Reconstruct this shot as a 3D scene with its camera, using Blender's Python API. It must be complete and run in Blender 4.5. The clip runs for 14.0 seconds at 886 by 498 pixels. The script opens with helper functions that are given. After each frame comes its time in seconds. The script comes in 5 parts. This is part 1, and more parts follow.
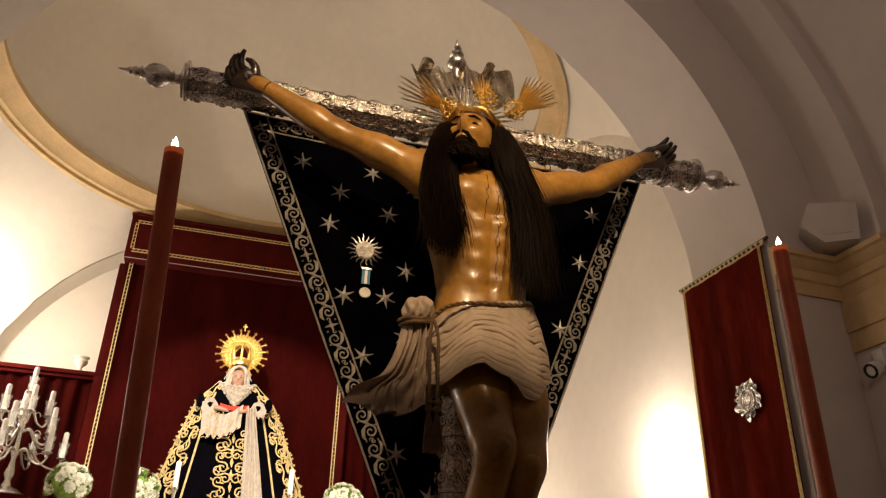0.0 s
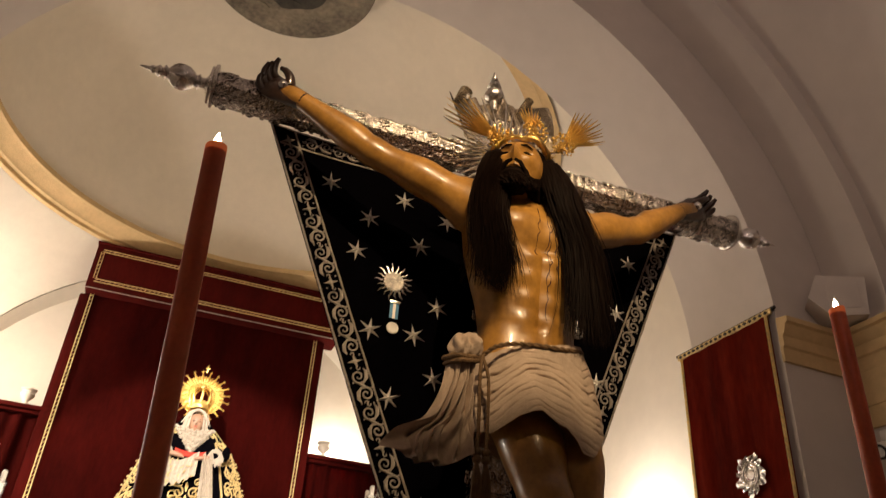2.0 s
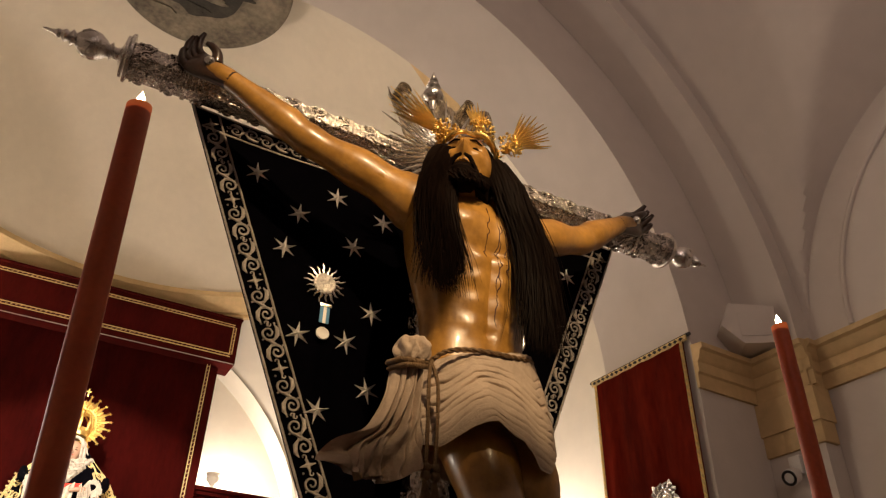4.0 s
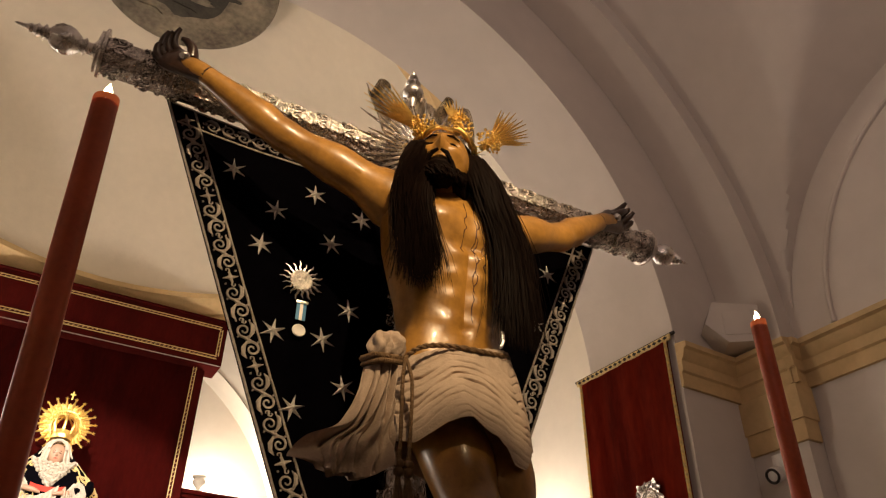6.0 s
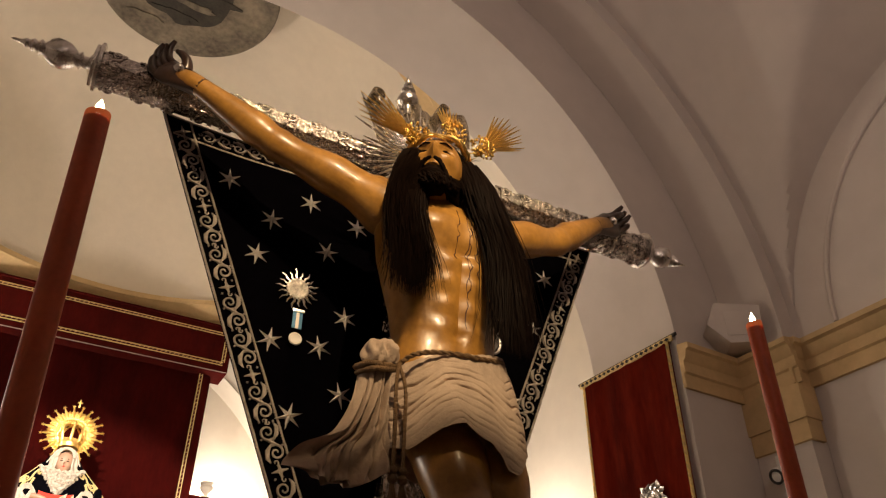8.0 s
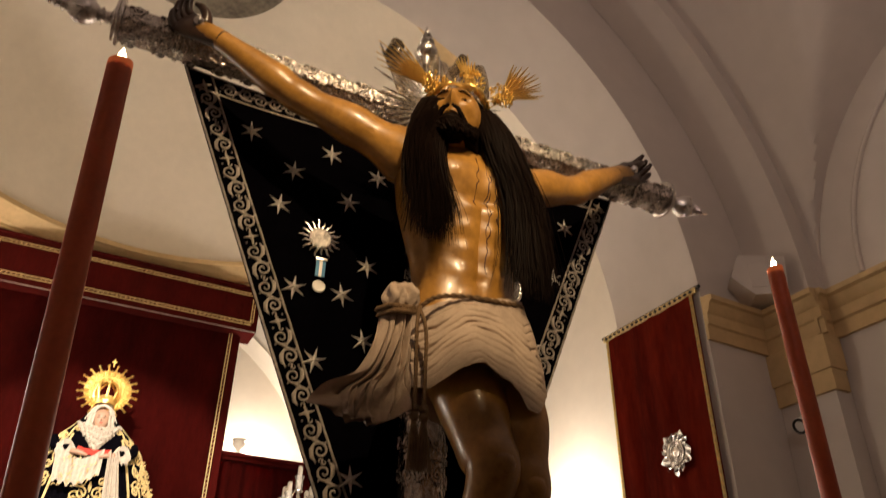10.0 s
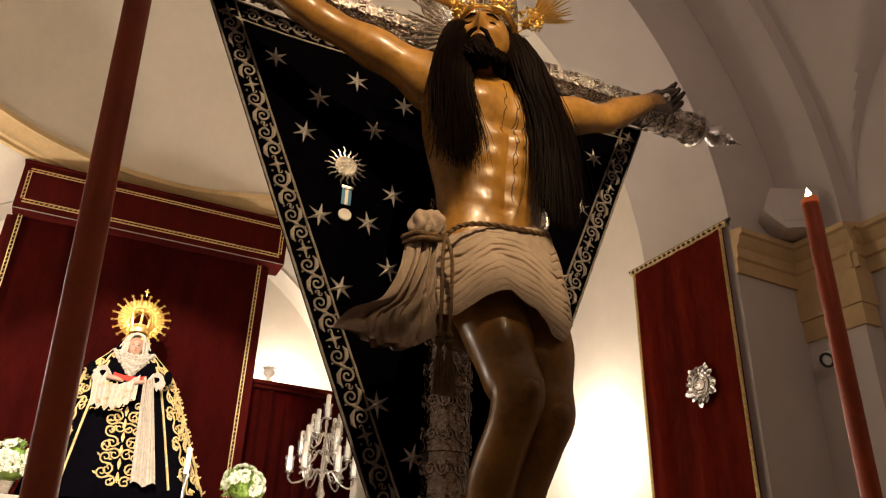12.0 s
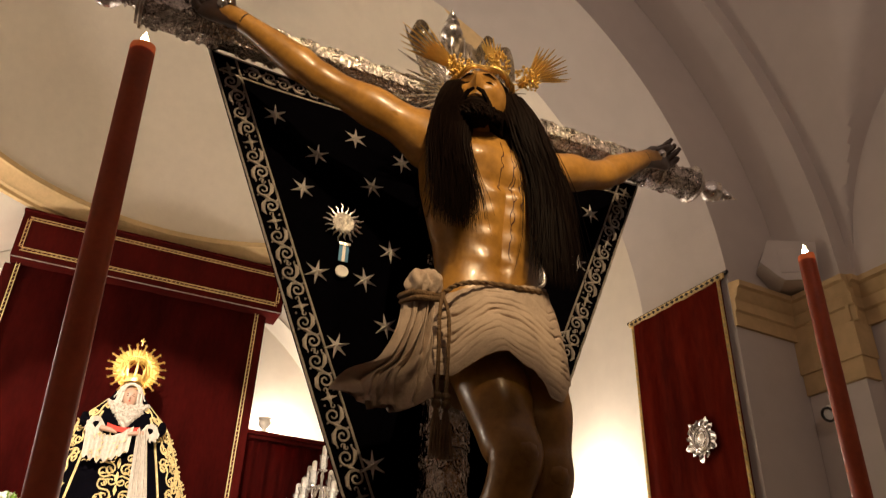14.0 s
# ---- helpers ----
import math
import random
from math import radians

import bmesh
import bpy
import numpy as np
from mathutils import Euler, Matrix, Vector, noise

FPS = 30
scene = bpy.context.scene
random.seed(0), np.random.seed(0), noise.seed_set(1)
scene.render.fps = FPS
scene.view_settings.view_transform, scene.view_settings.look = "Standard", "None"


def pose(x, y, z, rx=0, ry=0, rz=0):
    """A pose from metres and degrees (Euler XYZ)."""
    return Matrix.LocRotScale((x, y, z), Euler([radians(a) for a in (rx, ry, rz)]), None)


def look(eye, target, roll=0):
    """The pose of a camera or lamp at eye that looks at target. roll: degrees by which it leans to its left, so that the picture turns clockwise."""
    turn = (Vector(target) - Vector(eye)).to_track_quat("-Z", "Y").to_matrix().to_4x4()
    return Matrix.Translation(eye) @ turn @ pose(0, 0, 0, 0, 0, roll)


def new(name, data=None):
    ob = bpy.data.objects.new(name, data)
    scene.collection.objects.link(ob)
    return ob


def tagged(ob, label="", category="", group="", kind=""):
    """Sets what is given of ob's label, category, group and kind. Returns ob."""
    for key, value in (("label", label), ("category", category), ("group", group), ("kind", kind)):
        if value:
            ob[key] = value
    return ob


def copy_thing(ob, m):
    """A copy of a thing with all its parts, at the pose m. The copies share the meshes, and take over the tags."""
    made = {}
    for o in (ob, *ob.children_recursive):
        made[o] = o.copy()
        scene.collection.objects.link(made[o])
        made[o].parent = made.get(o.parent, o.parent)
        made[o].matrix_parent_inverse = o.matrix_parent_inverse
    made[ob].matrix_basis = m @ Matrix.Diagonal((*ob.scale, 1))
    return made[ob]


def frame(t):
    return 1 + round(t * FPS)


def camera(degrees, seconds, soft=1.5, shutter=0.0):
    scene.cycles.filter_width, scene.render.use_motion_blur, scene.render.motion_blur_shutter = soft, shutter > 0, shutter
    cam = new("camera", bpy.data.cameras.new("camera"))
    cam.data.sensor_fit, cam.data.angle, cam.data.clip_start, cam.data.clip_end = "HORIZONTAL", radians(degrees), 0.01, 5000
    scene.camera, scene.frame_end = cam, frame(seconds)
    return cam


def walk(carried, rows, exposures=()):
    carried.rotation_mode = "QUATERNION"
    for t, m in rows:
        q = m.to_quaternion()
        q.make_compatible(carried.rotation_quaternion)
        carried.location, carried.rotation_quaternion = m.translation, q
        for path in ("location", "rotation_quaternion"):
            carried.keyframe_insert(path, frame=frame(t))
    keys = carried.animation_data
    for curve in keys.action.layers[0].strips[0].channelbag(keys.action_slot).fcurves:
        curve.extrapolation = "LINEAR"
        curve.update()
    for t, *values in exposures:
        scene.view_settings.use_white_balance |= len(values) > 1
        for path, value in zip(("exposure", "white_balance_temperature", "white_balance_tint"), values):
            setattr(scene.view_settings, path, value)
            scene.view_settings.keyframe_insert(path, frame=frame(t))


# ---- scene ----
cam = camera(59.8, 14.0, soft=1.2, shutter=0.5)
PATH = [
    (0, (-0.681, 0.304, 1.592), (-0.2, 2.028, 2.484), 1.4),
    (0.5, (-0.719, 0.317, 1.582), (-0.234, 2.035, 2.482), 1.9),
    (1, (-0.826, 0.342, 1.558), (-0.329, 2.069, 2.435), 2.7),
    (1.5, (-0.854, 0.449, 1.568), (-0.337, 2.175, 2.435), 3.8),
    (2, (-0.849, 0.581, 1.609), (-0.294, 2.203, 2.64), 3.9),
    (2.5, (-0.842, 0.689, 1.626), (-0.244, 2.277, 2.684), 3.4),
    (3, (-0.888, 0.789, 1.628), (-0.176, 2.309, 2.715), 2.0),
    (5.5, (-0.852, 0.818, 1.615), (-0.057, 2.274, 2.732), 0.9),
    (6, (-0.841, 0.812, 1.616), (-0.045, 2.268, 2.733), 0.6),
    (6.5, (-0.837, 0.805, 1.618), (-0.041, 2.26, 2.735), 0.3),
    (7, (-0.831, 0.797, 1.62), (-0.039, 2.251, 2.74), 0.1),
    (9.5, (-0.811, 0.77, 1.59), (-0.063, 2.253, 2.705), 0.2),
    (10, (-0.807, 0.776, 1.571), (-0.061, 2.313, 2.611), 0.6),
    (10.5, (-0.801, 0.796, 1.561), (-0.051, 2.4, 2.492), 1.2),
    (11, (-0.798, 0.806, 1.563), (-0.059, 2.428, 2.471), 1.5),
    (11.5, (-0.801, 0.798, 1.565), (-0.07, 2.431, 2.46), 1.7),
    (12, (-0.798, 0.794, 1.564), (-0.076, 2.433, 2.454), 1.9),
    (12.5, (-0.797, 0.789, 1.566), (-0.081, 2.433, 2.452), 2.1),
    (13, (-0.799, 0.785, 1.572), (-0.084, 2.424, 2.468), 2.1),
    (13.5, (-0.798, 0.789, 1.582), (-0.088, 2.407, 2.519), 2.0),
    (14, (-0.8, 0.784, 1.59), (-0.101, 2.37, 2.587), 2.0),
]
walk(cam, [(t, look(eye, target, roll)) for t, eye, target, roll in PATH],
     [(0.0, -0.22), (1.5, -0.15), (3.0, 0.05), (7.0, 0.1), (9.5, 0.05), (11.0, 0.0), (14.0, 0.0)])


# ---- light ----
world = bpy.data.worlds.new("world")
scene.world = world
world.use_nodes = True
world.node_tree.nodes["Background"].inputs[0].default_value = (0.9, 0.8, 0.72, 1)
world.node_tree.nodes["Background"].inputs[1].default_value = 0.004

TURN = 3.0
CH = pose(0.03, 3.49, 0, 0, 0, TURN)  # church axis: u right, v towards the apse, from the front of the chancel arch


def lamp(name, kind, m, watts, colour, **more):
    data = bpy.data.lights.new(name, kind)
    data.energy, data.color = watts, colour
    for key, value in more.items():
        if key == "size":
            data.size = value
        if key == "size_y":
            data.shape, data.size_y = "RECTANGLE", value
        if key == "spread":
            data.spread = value
        if key == "radius":
            data.shadow_soft_size = value
        if key == "angle":
            data.spot_size, data.spot_blend = radians(value), 0.35
    ob = new(name, data)
    ob.matrix_world = m
    return ob


WARM = (1.0, 0.71, 0.40)
SOFT = (1.0, 0.845, 0.705)
# chancel uplights hidden by right jamb, altar and screens, plus two added unseen fills
lamp("apse_uplight_and_fill", "POINT", CH @ pose(2.2, 1.7, 2.75), 36, SOFT, radius=0.06)
# fill: unseen source placed in the open to lift the dome's far left
lamp("apse_uplight_and_fill", "POINT", CH @ pose(1.4, 4.1, 2.0), 112, SOFT, radius=0.06)
# fill: invented counterpart at the left jamb, brightens soffit and dome
lamp("apse_uplight_and_fill", "POINT", CH @ pose(-2.6, 1.75, 2.75), 44, SOFT, radius=0.06)
lamp("apse_uplight_and_fill", "POINT", CH @ pose(-3.05, 5.6, 4.5), 140, SOFT, radius=0.1)
lamp("apse_uplight_and_fill", "POINT", CH @ pose(1.55, 6.68, 4.25), 68, SOFT, radius=0.1)
# spotlights on the images
lamp("image_spotlight", "SPOT", look(CH @ Vector((-1.2, 1.2, 5.2)), (-0.58, 9.0, 3.35)), 1950, SOFT, radius=0.05, angle=42)
lamp("image_spotlight", "SPOT", look((-0.75, -1.3, 5.1), (-0.08, 2.4, 2.98)), 800, WARM, radius=0.05, angle=21.5)
lamp("image_spotlight", "SPOT", look((0.6, -1.4, 5.1), (-0.02, 2.4, 2.98)), 260, WARM, radius=0.05, angle=15)
# nave lamps behind the camera
lamp("nave_lamp", "AREA", look(CH @ Vector((-0.8, -4.2, 3.9)), CH @ Vector((1.0, -1.8, 6.4))), 20, (1.0, 0.75, 0.645), size=0.8, spread=2.4)

# ---- materials ----


def mat(name, base, rough=0.6, metal=0.0, vary=0.15, scale=8.0, bump=0.0, bscale=60.0, coat=0.0, second=None, sheen=0.0, emit=0.0, stretch=None, rvary=0.0):
    """A procedural surface: two noises for colour, one for relief."""
    m = bpy.data.materials.new(name)
    m.use_nodes = True
    nt = m.node_tree
    b = nt.nodes["Principled BSDF"]
    tc = nt.nodes.new("ShaderNodeTexCoord")
    src = tc.outputs["Object"]
    if stretch:
        mp = nt.nodes.new("ShaderNodeMapping")
        mp.inputs["Scale"].default_value = stretch
        nt.links.new(src, mp.inputs[0])
        src = mp.outputs[0]
    n1 = nt.nodes.new("ShaderNodeTexNoise")
    n1.inputs["Scale"].default_value, n1.inputs["Detail"].default_value = scale, 5
    n2 = nt.nodes.new("ShaderNodeTexNoise")
    n2.inputs["Scale"].default_value, n2.inputs["Detail"].default_value = scale * 7.3, 3
    add = nt.nodes.new("ShaderNodeMath")
    add.operation = "MULTIPLY_ADD"
    add.inputs[1].default_value = 0.65
    half = nt.nodes.new("ShaderNodeMath")
    half.operation = "MULTIPLY"
    half.inputs[1].default_value = 0.35
    for n in (n1, n2):
        nt.links.new(src, n.inputs["Vector"])
    nt.links.new(n2.outputs[0], half.inputs[0])
    nt.links.new(n1.outputs[0], add.inputs[0])
    nt.links.new(half.outputs[0], add.inputs[2])
    ramp = nt.nodes.new("ShaderNodeValToRGB")
    lo = [max(0, c * (1 - vary)) for c in base]
    hi = list(second) if second else [min(1, c * (1 + vary)) for c in base]
    ramp.color_ramp.elements[0].position, ramp.color_ramp.elements[1].position = 0.35, 0.65
    ramp.color_ramp.elements[0].color, ramp.color_ramp.elements[1].color = (*lo, 1), (*hi, 1)
    nt.links.new(add.outputs[0], ramp.inputs[0])
    nt.links.new(ramp.outputs[0], b.inputs["Base Color"])
    b.inputs["Roughness"].default_value, b.inputs["Metallic"].default_value = rough, metal
    if rvary:
        mr = nt.nodes.new("ShaderNodeMapRange")
        mr.inputs[3].default_value, mr.inputs[4].default_value = rough - rvary, rough + rvary
        nt.links.new(n1.outputs[0], mr.inputs[0])
        nt.links.new(mr.outputs[0], b.inputs["Roughness"])
    b.inputs["Coat Weight"].default_value, b.inputs["Sheen Weight"].default_value = coat, sheen
    b.inputs["Coat Roughness"].default_value = 0.12
    if rough >= 0.9:
        b.inputs["Specular IOR Level"].default_value = 0.08
    if emit:
        nt.links.new(ramp.outputs[0], b.inputs["Emission Color"])
        b.inputs["Emission Strength"].default_value = emit
    if bump:
        nb = nt.nodes.new("ShaderNodeTexNoise")
        nb.inputs["Scale"].default_value, nb.inputs["Detail"].default_value = bscale, 4
        nt.links.new(src, nb.inputs["Vector"])
        bp = nt.nodes.new("ShaderNodeBump")
        bp.inputs["Strength"].default_value, bp.inputs["Distance"].default_value = bump, 0.01
        nt.links.new(nb.outputs[0], bp.inputs["Height"])
        nt.links.new(bp.outputs[0], b.inputs["Normal"])
    return m


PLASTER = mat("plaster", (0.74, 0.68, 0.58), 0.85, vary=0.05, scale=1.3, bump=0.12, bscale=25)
# same plaster with the nave's dimmer, purpler light put into its base colour
PLASTER_SHADED = mat("plaster_shaded", (0.64, 0.58, 0.53), 0.85, vary=0.05, scale=1.1, bump=0.12, bscale=25)
OCHRE = mat("ochre_stone", (0.60, 0.43, 0.22), 0.75, vary=0.12, scale=3, bump=0.2, bscale=40)
TILE = mat("floor_stone", (0.12, 0.09, 0.07), 0.4, vary=0.2, scale=3)
SKIN = mat("varnished_skin", (0.33, 0.155, 0.028), 0.34, vary=0.3, scale=7, second=(0.46, 0.232, 0.046), bump=0.08, bscale=40, coat=0.12, rvary=0.06)
DARKSKIN = mat("darkened_skin", (0.045, 0.02, 0.010), 0.35, vary=0.35, scale=14, bump=0.1, bscale=60, coat=0.4)
HAIR = mat("dark_hair", (0.007, 0.0033, 0.002), 0.6, vary=0.4, scale=30, stretch=(6, 6, 0.5))
HAIR.node_tree.nodes["Principled BSDF"].inputs["Specular IOR Level"].default_value = 0.05
LINEN = mat("stiffened_linen", (0.44, 0.335, 0.255), 0.8, vary=0.12, scale=12, bump=0.25, bscale=200)
ROPE = mat("rope", (0.15, 0.085, 0.036), 0.7, vary=0.25, scale=60, bump=0.4, bscale=300)
BLOOD = mat("painted_blood", (0.05, 0.009, 0.005), 0.6, vary=0.2)
SILVER = mat("silver", (0.72, 0.69, 0.66), 0.24, 1.0, vary=0.18, scale=40, bump=0.3, bscale=130, rvary=0.08)
CHASED = mat("chased_silver", (0.54, 0.49, 0.45), 0.2, 1.0, vary=0.4, scale=60, bump=1.0, bscale=75, rvary=0.1)
# title plate silver, browner than the plain silver
CHASED_PLATE = mat("brownish_silver", (0.66, 0.59, 0.49), 0.22, 1.0, vary=0.3, scale=14, bump=0.25, bscale=40, rvary=0.06)
GOLD = mat("gold", (0.95, 0.62, 0.2), 0.3, 1.0, vary=0.15, scale=50, bump=0.35, bscale=150)
GOLD_THREAD = mat("gold_thread", (0.78, 0.60, 0.28), 0.45, 0.6, vary=0.25, scale=80, bump=0.6, bscale=400)
SILVER_THREAD = mat("silver_thread", (0.38, 0.335, 0.30), 0.42, 0.55, vary=0.25, scale=80, bump=0.6, bscale=400)
STAR_THREAD = mat("bright_silver_thread", (0.86, 0.82, 0.78), 0.36, 0.5, vary=0.15, scale=80, bump=0.5, bscale=400)
SUN_SILVER = mat("embossed_silver", (0.66, 0.61, 0.56), 0.4, 0.6, vary=0.45, scale=70, bump=1.0, bscale=110)
BLACK_VELVET = mat("black_velvet", (0.0016, 0.0013, 0.0024), 0.95, vary=0.3, scale=12)
BLACK_VELVET.node_tree.nodes["Principled BSDF"].inputs["Specular IOR Level"].default_value = 0.02
RED_VELVET = mat("red_velvet", (0.2, 0.017, 0.007), 0.95, vary=0.35, scale=5, bump=0.2, bscale=200, stretch=(1, 1, 0.25))
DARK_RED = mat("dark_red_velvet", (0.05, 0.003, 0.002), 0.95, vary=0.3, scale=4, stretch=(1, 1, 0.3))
RED_WAX = mat("red_wax", (0.50, 0.088, 0.028), 0.5, vary=0.15, scale=12)
for key, value in (("Subsurface Weight", 0.4), ("Subsurface Scale", 0.012)):
    RED_WAX.node_tree.nodes["Principled BSDF"].inputs[key].default_value = value
RED_WAX.node_tree.nodes["Principled BSDF"].inputs["Subsurface Radius"].default_value = (1.0, 0.4, 0.2)
# emission stands in for flame light soaking through the rim
GLOW_WAX = mat("flame_glow_wax", (0.6, 0.12, 0.03), 0.5, vary=0.05, emit=0.3)
WHITE_WAX = mat("white_wax", (0.88, 0.84, 0.76), 0.45, vary=0.05)
FLAME = mat("flame", (1.0, 0.72, 0.38), 0.5, vary=0.03, emit=34)
IRON = mat("dark_iron", (0.03, 0.025, 0.022), 0.5, 0.4, vary=0.3)
LACE = mat("lace", (0.48, 0.42, 0.34), 0.8, vary=0.18, scale=30, bump=0.8, bscale=120)
FACE = mat("pale_face", (0.36, 0.215, 0.14), 0.5, vary=0.06)
RED_SILK = mat("red_silk", (0.5, 0.03, 0.015), 0.4, vary=0.1)
PETAL = mat("white_petals", (0.8, 0.8, 0.66), 0.6, vary=0.1, scale=40)
LEAF = mat("leaves", (0.2, 0.32, 0.05), 0.5, vary=0.4, scale=30)
BLUE = mat("blue_ribbon", (0.06, 0.22, 0.42), 0.6, vary=0.08)
# white paint; on the medal it serves as a painted glint
WHITE_PAINT = mat("white_paint", (0.75, 0.72, 0.68), 0.5, vary=0.04)
GLASS = mat("chimney_glass", (0.9, 0.9, 0.88), 0.08, 0.0, vary=0.02)
GLASS.node_tree.nodes["Principled BSDF"].inputs["Transmission Weight"].default_value = 0.9
FRESCO = mat("painted_canvas", (0.16, 0.13, 0.10), 0.7, vary=0.6, scale=2.2, second=(0.27, 0.23, 0.17))
FRESCO_DARK = mat("dark_painted_forms", (0.03, 0.026, 0.02), 0.7, vary=0.5, scale=6)

# ---- builders ----


def mesh_of(name, bm, mats, smooth=True):
    me = bpy.data.meshes.new(name)
    bmesh.ops.recalc_face_normals(bm, faces=bm.faces[:])
    bm.to_mesh(me)
    bm.free()
    for m in (mats if isinstance(mats, (list, tuple)) else [mats]):
        me.materials.append(m)
    if smooth:
        me.polygons.foreach_set("use_smooth", [True] * len(me.polygons))
        me.set_sharp_from_angle(angle=radians(42))
    return me


def part(name, bm, material, parent=None, label="", smooth=True, m=None):
    me = bm if isinstance(bm, bpy.types.Mesh) else mesh_of(name, bm, material, smooth)
    ob = new(name, me)
    ob.parent = parent
    if m is not None:
        ob.matrix_basis = m
    return tagged(ob, label)


def thing(name, m, label, category, group="", kind=""):
    ob = new(name)
    ob.empty_display_size = 0.05
    ob.matrix_basis = m
    return tagged(ob, label, category, group, kind)


def box(bm, cx, cy, cz, sx, sy, sz, bevel=0.0, mi=0):
    r = bmesh.ops.create_cube(bm, size=1, matrix=Matrix.Translation((cx, cy, cz)) @ Matrix.Diagonal((sx, sy, sz, 1)))
    fs = set(f for v in r["verts"] for f in v.link_faces)
    for f in fs:
        f.material_index = mi
    if bevel:
        es = list({e for v in r["verts"] for e in v.link_edges})
        bmesh.ops.bevel(bm, geom=es, offset=bevel, segments=2, affect="EDGES", profile=0.6)
    return bm


def tube(bm, pts, radii, seg=10, mi=0, cap=True, flat=1.0, up=(0, 0, 1)):
    """A tube along points; radii single numbers or one per point; flat squashes its second axis."""
    pts = [Vector(p) for p in pts]
    n = len(pts)
    if not isinstance(radii, (list, tuple)):
        radii = [radii] * n
    rings = []
    side = None
    for i, p in enumerate(pts):
        d = (pts[min(i + 1, n - 1)] - pts[max(i - 1, 0)]).normalized()
        if side is None:
            side = d.cross(Vector(up))
            if side.length < 1e-3:
                side = d.cross(Vector((0, 1, 0)))
        side = (side - d * side.dot(d)).normalized()
        other = d.cross(side)
        r = radii[i]
        ra, rb = r if isinstance(r, (tuple, list)) else (r, r * flat)
        rings.append([bm.verts.new(p + side * (ra * math.cos(a)) + other * (rb * math.sin(a))) for a in (2 * math.pi * k / seg for k in range(seg))])
    for a, b in zip(rings, rings[1:]):
        for k in range(seg):
            bm.faces.new((a[k], a[(k + 1) % seg], b[(k + 1) % seg], b[k])).material_index = mi
    if cap:
        bm.faces.new(rings[0][::-1]).material_index = mi
        bm.faces.new(rings[-1]).material_index = mi
    return bm


def spline(pts, n):
    """Points of a smooth curve through pts."""
    pts = [Vector(p) for p in pts]
    pts = [pts[0] * 2 - pts[1]] + pts + [pts[-1] * 2 - pts[-2]]
    out = []
    m = len(pts) - 3
    for k in range(n):
        s = k / (n - 1) * m
        i = min(int(s), m - 1)
        f = s - i
        a, b, c, d = pts[i:i + 4]
        out.append(0.5 * ((2 * b) + (c - a) * f + (2 * a - 5 * b + 4 * c - d) * f * f + (3 * b - a - 3 * c + d) * f ** 3))
    return out


def spline_at(pts, f):
    """The point at f, from 0 to 1, of the smooth curve through pts."""
    m = len(pts) - 1
    i = min(int(f * m), m - 1)
    q = f * m - i
    a, b, c, d = (Vector(pts[min(max(k, 0), m)]) for k in (i - 1, i, i + 1, i + 2))
    return 0.5 * ((2 * b) + (c - a) * q + (2 * a - 5 * b + 4 * c - d) * q * q + (3 * b - a - 3 * c + d) * q ** 3)


def lerp_list(vals, n):
    m = len(vals) - 1
    out = []
    for k in range(n):
        s = k / (n - 1) * m
        i = min(int(s), m - 1)
        f = s - i
        f = f * f * (3 - 2 * f)
        out.append(vals[i] * (1 - f) + vals[i + 1] * f)
    return out


def lathe(bm, profile, seg=16, m=None, mi=0):
    """profile: (radius, height) pairs turned about z."""
    m = m or Matrix()
    rings = [[bm.verts.new(m @ Vector((r * math.cos(a), r * math.sin(a), h))) for a in (2 * math.pi * k / seg for k in range(seg))] for r, h in profile]
    for a, b in zip(rings, rings[1:]):
        for k in range(seg):
            bm.faces.new((a[k], a[(k + 1) % seg], b[(k + 1) % seg], b[k])).material_index = mi
    bm.faces.new(rings[0][::-1]).material_index = mi
    bm.faces.new(rings[-1]).material_index = mi
    return bm


def sheet(bm, f, nu, nv, mi=0):
    """A grid f(s, t), s and t from 0 to 1."""
    g = [[bm.verts.new(f(i / nu, j / nv)) for j in range(nv + 1)] for i in range(nu + 1)]
    for i in range(nu):
        for j in range(nv):
            bm.faces.new((g[i][j], g[i + 1][j], g[i + 1][j + 1], g[i][j + 1])).material_index = mi
    return g


def plate(bm, outline, z0, z1, m=None, mi=0):
    """A flat outline given thickness from z0 to z1."""
    m = m or Matrix()
    a = [bm.verts.new(m @ Vector((x, y, z0))) for x, y in outline]
    b = [bm.verts.new(m @ Vector((x, y, z1))) for x, y in outline]
    bm.faces.new(a[::-1]).material_index = mi
    bm.faces.new(b).material_index = mi
    n = len(a)
    for k in range(n):
        bm.faces.new((a[k], a[(k + 1) % n], b[(k + 1) % n], b[k])).material_index = mi
    return bm


def structure(name, bm, material, label, m=CH, smooth=True, category="wall"):
    ob = part(name, bm, material, None, label, smooth, m)
    return tagged(ob, kind="structure", category=category)


# ---- the church ----
SPRING, R_ARCH, HALF, MID, DEEP = 3.534, 2.228, 2.907, 3.67, 0.70
IMPOST = 3.60  # top of the impost mouldings
CA = CH @ pose(-0.065, 0, 0)  # axis of the chancel arch and the nave
U0, SPRING_B, BACK = -0.365, 3.423, 7.0  # the domed bay: its middle, springing and back wall
RING_Z = SPRING_B + HALF


RIB_R, RIB_W = 2.698, 0.349


